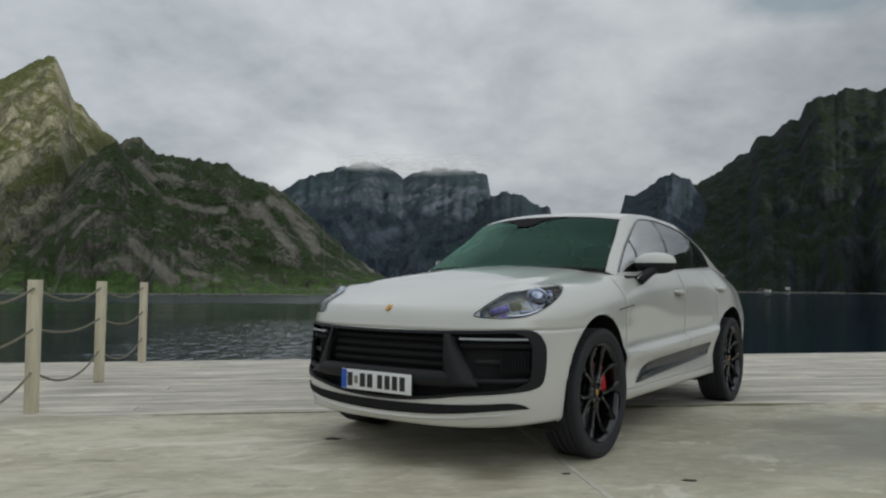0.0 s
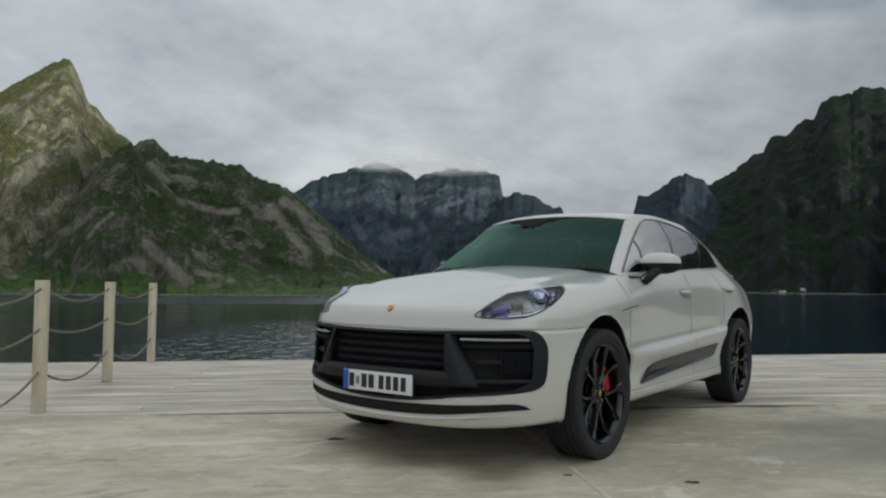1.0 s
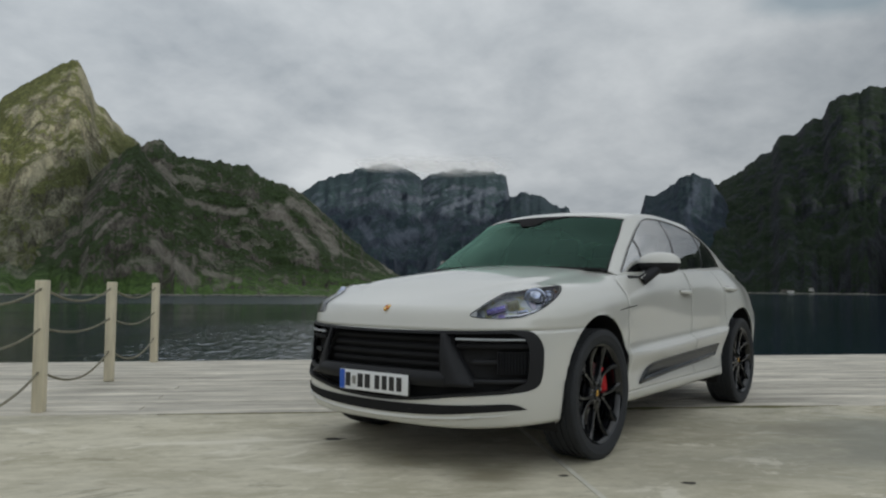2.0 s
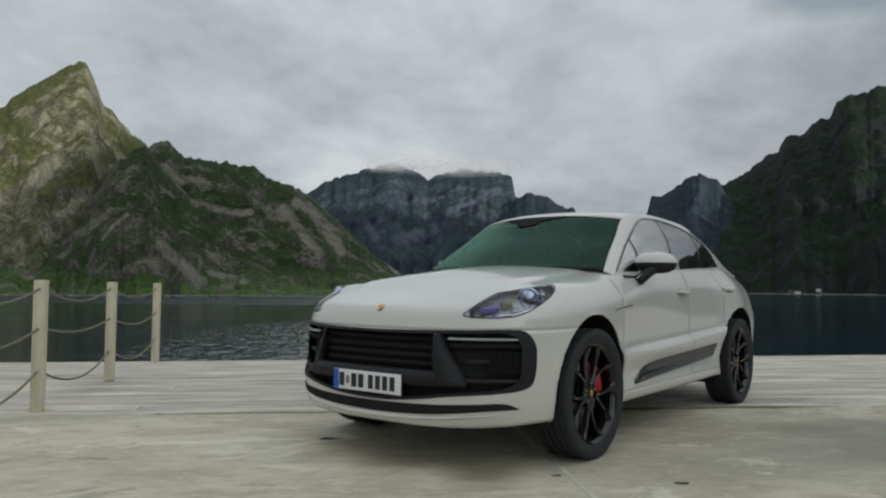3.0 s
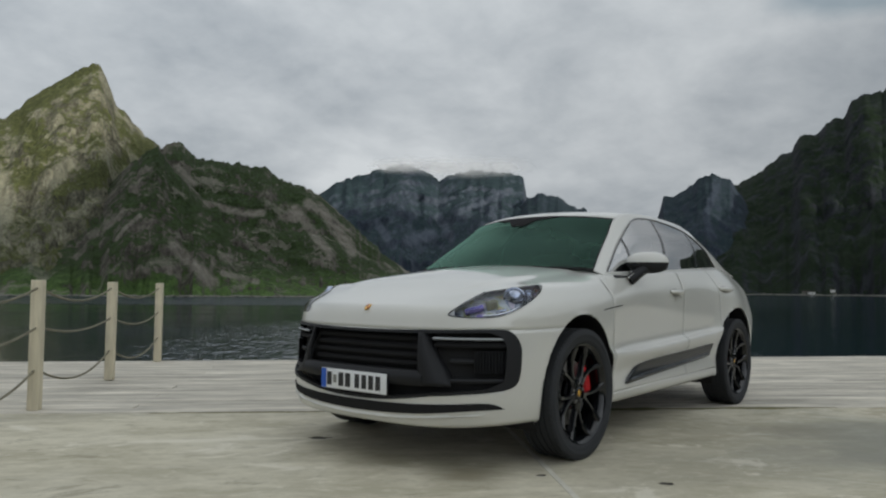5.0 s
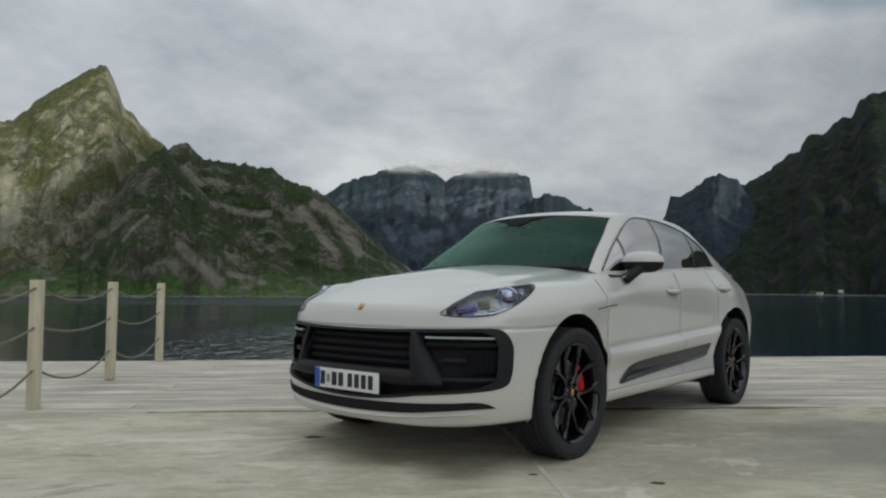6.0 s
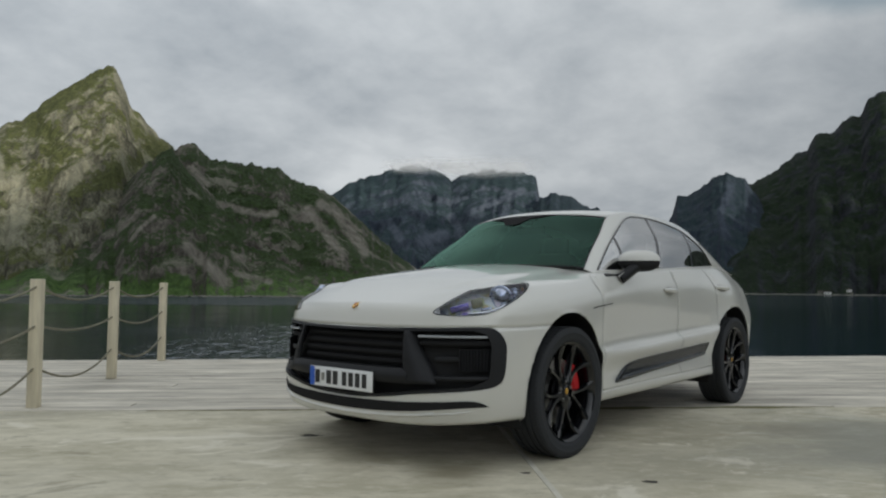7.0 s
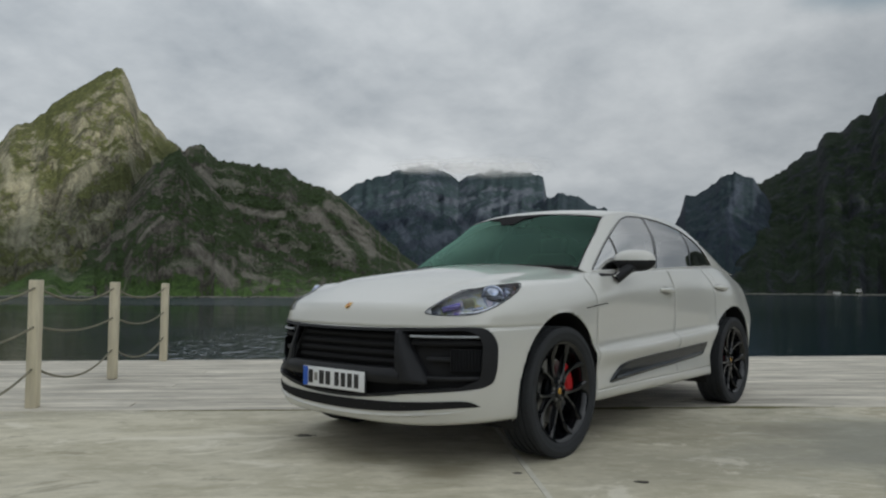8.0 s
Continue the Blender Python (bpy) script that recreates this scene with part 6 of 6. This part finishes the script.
        part("mirror_glass", bm, M_MIRROR, mir)
        bm = bmesh.new()
        pts = [(0.575, 0.862 * side, 1.040), (0.55, 0.885 * side, 1.066), (0.505, 0.908 * side, 1.100), (0.46, 0.925 * side, 1.120)]
        tube(bm, spline([Vector(p) for p in pts], 4), lambda s: 0.038 - 0.004 * s, 12)
        part("mirror_foot", bm, M_BLACK, mir)
        bm = bmesh.new()
        tube(bm, [Vector(p) + Vector((0.031, 0.0, 0.012)) for p in pts], 0.006, 8)
        part("mirror_strip", bm, M_PAINT, mir)
        # wheel housings
        for ax in AXLES:
            bm = bmesh.new()
            n = 40
            rings = []
            for r, y in ((ARCH_R - 0.004, 0.951 if ax > 0 else 0.953), (ARCH_R + 0.002, 0.93), (ARCH_R + 0.01, 0.80), (ARCH_R, 0.50), (0.02, 0.48)):
                ring = []
                for i in range(n + 1):
                    a = math.pi * (-0.16 + 1.32 * i / n)
                    xx, zz = ax + math.cos(a) * r, ARCH_Z + math.sin(a) * r
                    skin_at = lay((ax + math.cos(a) * (ARCH_R + 0.004), 3 * side, max(ARCH_Z + math.sin(a) * (ARCH_R + 0.004), 0.27)), (0, -side, 0))
                    edge = abs(skin_at.y) if skin_at is not None else 0.85
                    ring.append(bm.verts.new((xx, (min(y, edge - 0.012) if y > 0.7 else y) * side, max(zz, 0.20))))
                rings.append(ring)
            for a, b in zip(rings, rings[1:]):
                for i in range(n):
                    bm.faces.new((a[i], a[i + 1], b[i + 1], b[i]))
            part("wheel_housing", bm, M_VOID, car)
            size = 1.0 if ax > 0 else 0.982
            turn = pose(ax, 0.842 * side, WHEEL_Z * size, 0, 0, 0 if side > 0 else 180) @ Matrix.Diagonal((size, 0.93, size, 1))
            wheel("wheel", turn, side, car)
        # tail light
        bm = bmesh.new()
        rows_ = []
        for i in range(11):
            z = 0.86 + 0.012 * i
            row = []
            for q in range(8):
                p = lay((-2.05 - 0.045 * q, 3 * side, z), (0, -side, 0), 0.004)
                row.append(bm.verts.new(p) if p is not None else None)
            rows_.append(row)
        for a, b in zip(rows_, rows_[1:]):
            for q in range(7):
                f = (a[q], a[q + 1], b[q + 1], b[q])
                if all(f):
                    bm.faces.new(f)
        part("tail_light", bm, M_LENS_RED, car, "red wrap-round tail light")

    # underside, so that no light falls through
    bm = bmesh.new()
    box(bm, 3.5, 1.22, 0.08, pose(0.0, 0, 0.23), 0.03)
    part("underbody", bm, M_VOID, car)

    # cabin
    bm = bmesh.new()
    box(bm, 2.9, 1.46, 0.05, pose(-0.55, 0, 0.45), 0.01)
    part("cabin_floor", bm, M_CABIN, car)
    bm = bmesh.new()
    box(bm, 0.52, 1.40, 0.30, pose(0.56, 0, 0.93), 0.09, 4)
    box(bm, 0.22, 0.42, 0.09, pose(0.46, 0.37, 1.09), 0.04, 3)
    part("dashboard", bm, M_CABIN, car)
    bm = bmesh.new()
    ring = []
    for i in range(37):
        a = 2 * math.pi * i / 36
        ring.append(pose(0.22, 0.37, 0.98, 0, -65, 0) @ Vector((0.185 * math.cos(a), 0.185 * math.sin(a), 0)))
    tube(bm, ring, 0.014, 8)
    box(bm, 0.10, 0.30, 0.03, pose(0.23, 0.37, 0.98, 0, -65, 0), 0.012)
    part("steering_wheel", bm, M_CABIN, car)
    for x, y, w in ((-0.30, 0.37, 0.50), (-0.30, -0.37, 0.50), (-1.15, 0.0, 1.26)):
        bm = bmesh.new()
        box(bm, 0.52, w, 0.18, pose(x + 0.12, y, 0.66, 0, -6, 0), 0.06, 3)
        box(bm, 0.16, w * 0.94, 0.62, pose(x - 0.20, y, 0.98, 0, -16, 0), 0.06, 3)
        for yy in ((y,) if w < 1 else (-0.38, 0.38)):
            box(bm, 0.10, 0.26, 0.19, pose(x - 0.31, yy, 1.34, 0, -14, 0), 0.045, 3)
        part("seat" if w < 1 else "rear_bench", bm, M_CABIN, car)
    for side in (1, -1):
        bm = bmesh.new()
        box(bm, 2.3, 0.07, 0.55, pose(-0.4, 0.80 * side, 0.80), 0.02)
        part("door_lining", bm, M_CABIN, car)
    return car


car = build_car()

# ---- rope fence ----
def rope_fence():
    foot = [Vector((4.035, -1.67)), Vector((2.75, -3.08)), Vector((1.475, -4.465)), Vector((0.157, -5.86))]
    turn = math.degrees(math.atan2(foot[2].y - foot[1].y, foot[2].x - foot[1].x))
    for i, p in enumerate(foot):
        bm = bmesh.new()
        box(bm, 0.086, 0.086, 1.012, pose(0, 0, 0.506), 0.008)
        post = part("fence_post", bm, M_POST)
        post.matrix_basis = pose(p.x, p.y, 0, random.uniform(-0.4, 0.4), random.uniform(-0.4, 0.4), turn + random.uniform(-3, 3))
        tagged(post, "pale square timber fence post on the deck", "fence post", "fence posts")
    for span, (a, b) in enumerate(zip(foot, foot[1:])):
        for h, sag in ((0.955, 0.12), (0.645, 0.08 if span == 1 else 0.11), (0.32, 0.17)):
            bm = bmesh.new()
            pts = []
            for k in range(25):
                s = k / 24
                q = a.lerp(b, s)
                pts.append((q.x, q.y, h - sag * (1 - (2 * s - 1) ** 2) + 0.0))
            # three strands laid round each other
            for strand in range(3):
                line = []
                for k in range(121):
                    s = k / 120
                    i = min(int(s * 24), 23)
                    f = s * 24 - i
                    base = Vector(pts[i]).lerp(Vector(pts[i + 1]), f)
                    ang = 2 * math.pi * (s * 26 + strand / 3)
                    d = (b - a).normalized()
                    base += 0.0052 * (math.cos(ang) * Vector((-d.y, d.x, 0)) + math.sin(ang) * Vector((0, 0, 1)))
                    line.append(base)
                tube(bm, line, 0.0058, 5)
            tagged(part("fence_rope", bm, M_ROPE), "weathered twisted rope sagging between fence posts", "rope", "fence ropes")


rope_fence()


# ---- deck boards ----
def deck_boards():
    """Boards along the quay; the outer ones run off at the skewed edge."""
    rng = random.Random(5)
    width, gap = 0.198, 0.013
    lengths = (-16.0, -11.8, -7.6, -3.4, 0.8, 5.0, 9.2, 13.4, 17.6)
    row, n0 = 0, 0.085
    while n0 < 5.4:
        shift = (row % 3) * 1.4 - 1.4
        for a, b in zip(lengths, lengths[1:]):
            u0, u1 = a + shift, b + shift - 0.006
            u0c = max(u0, (n0 + width - 4.41) / 0.065) if n0 + width > 4.41 + 0.065 * u0 else u0
            if u0c >= u1 - 0.3:
                continue
            bm = bmesh.new()
            box(bm, u1 - u0c, width - gap, 0.055, pose((u0c + u1) / 2, n0 + width / 2, -0.028 + rng.uniform(-0.003, 0.002)), 0.004, 1)
            ob = part("board", bm, M_PLANK, deck, smooth=False)
            ob.matrix_basis = QUAY
        n0 += width
        row += 1
    # the edge beam that closes the deck towards the water
    bm = bmesh.new()
    a = math.degrees(math.atan(0.065))
    box(bm, 40, 0.16, 0.16, QUAY @ pose(0, 4.36, -0.081, 0, 0, a), 0.012)
    part("edge_beam", bm, M_PLANK, deck, "pale timber edge beam")


deck_boards()


def motions():
    """The water drifts slowly past the quay; nothing else moves."""
    walk(water, [(0.0, pose(0, 0, WATER)), (4.0, pose(0.25, -0.35, WATER)), (8.0, pose(0.5, -0.7, WATER))])


motions()
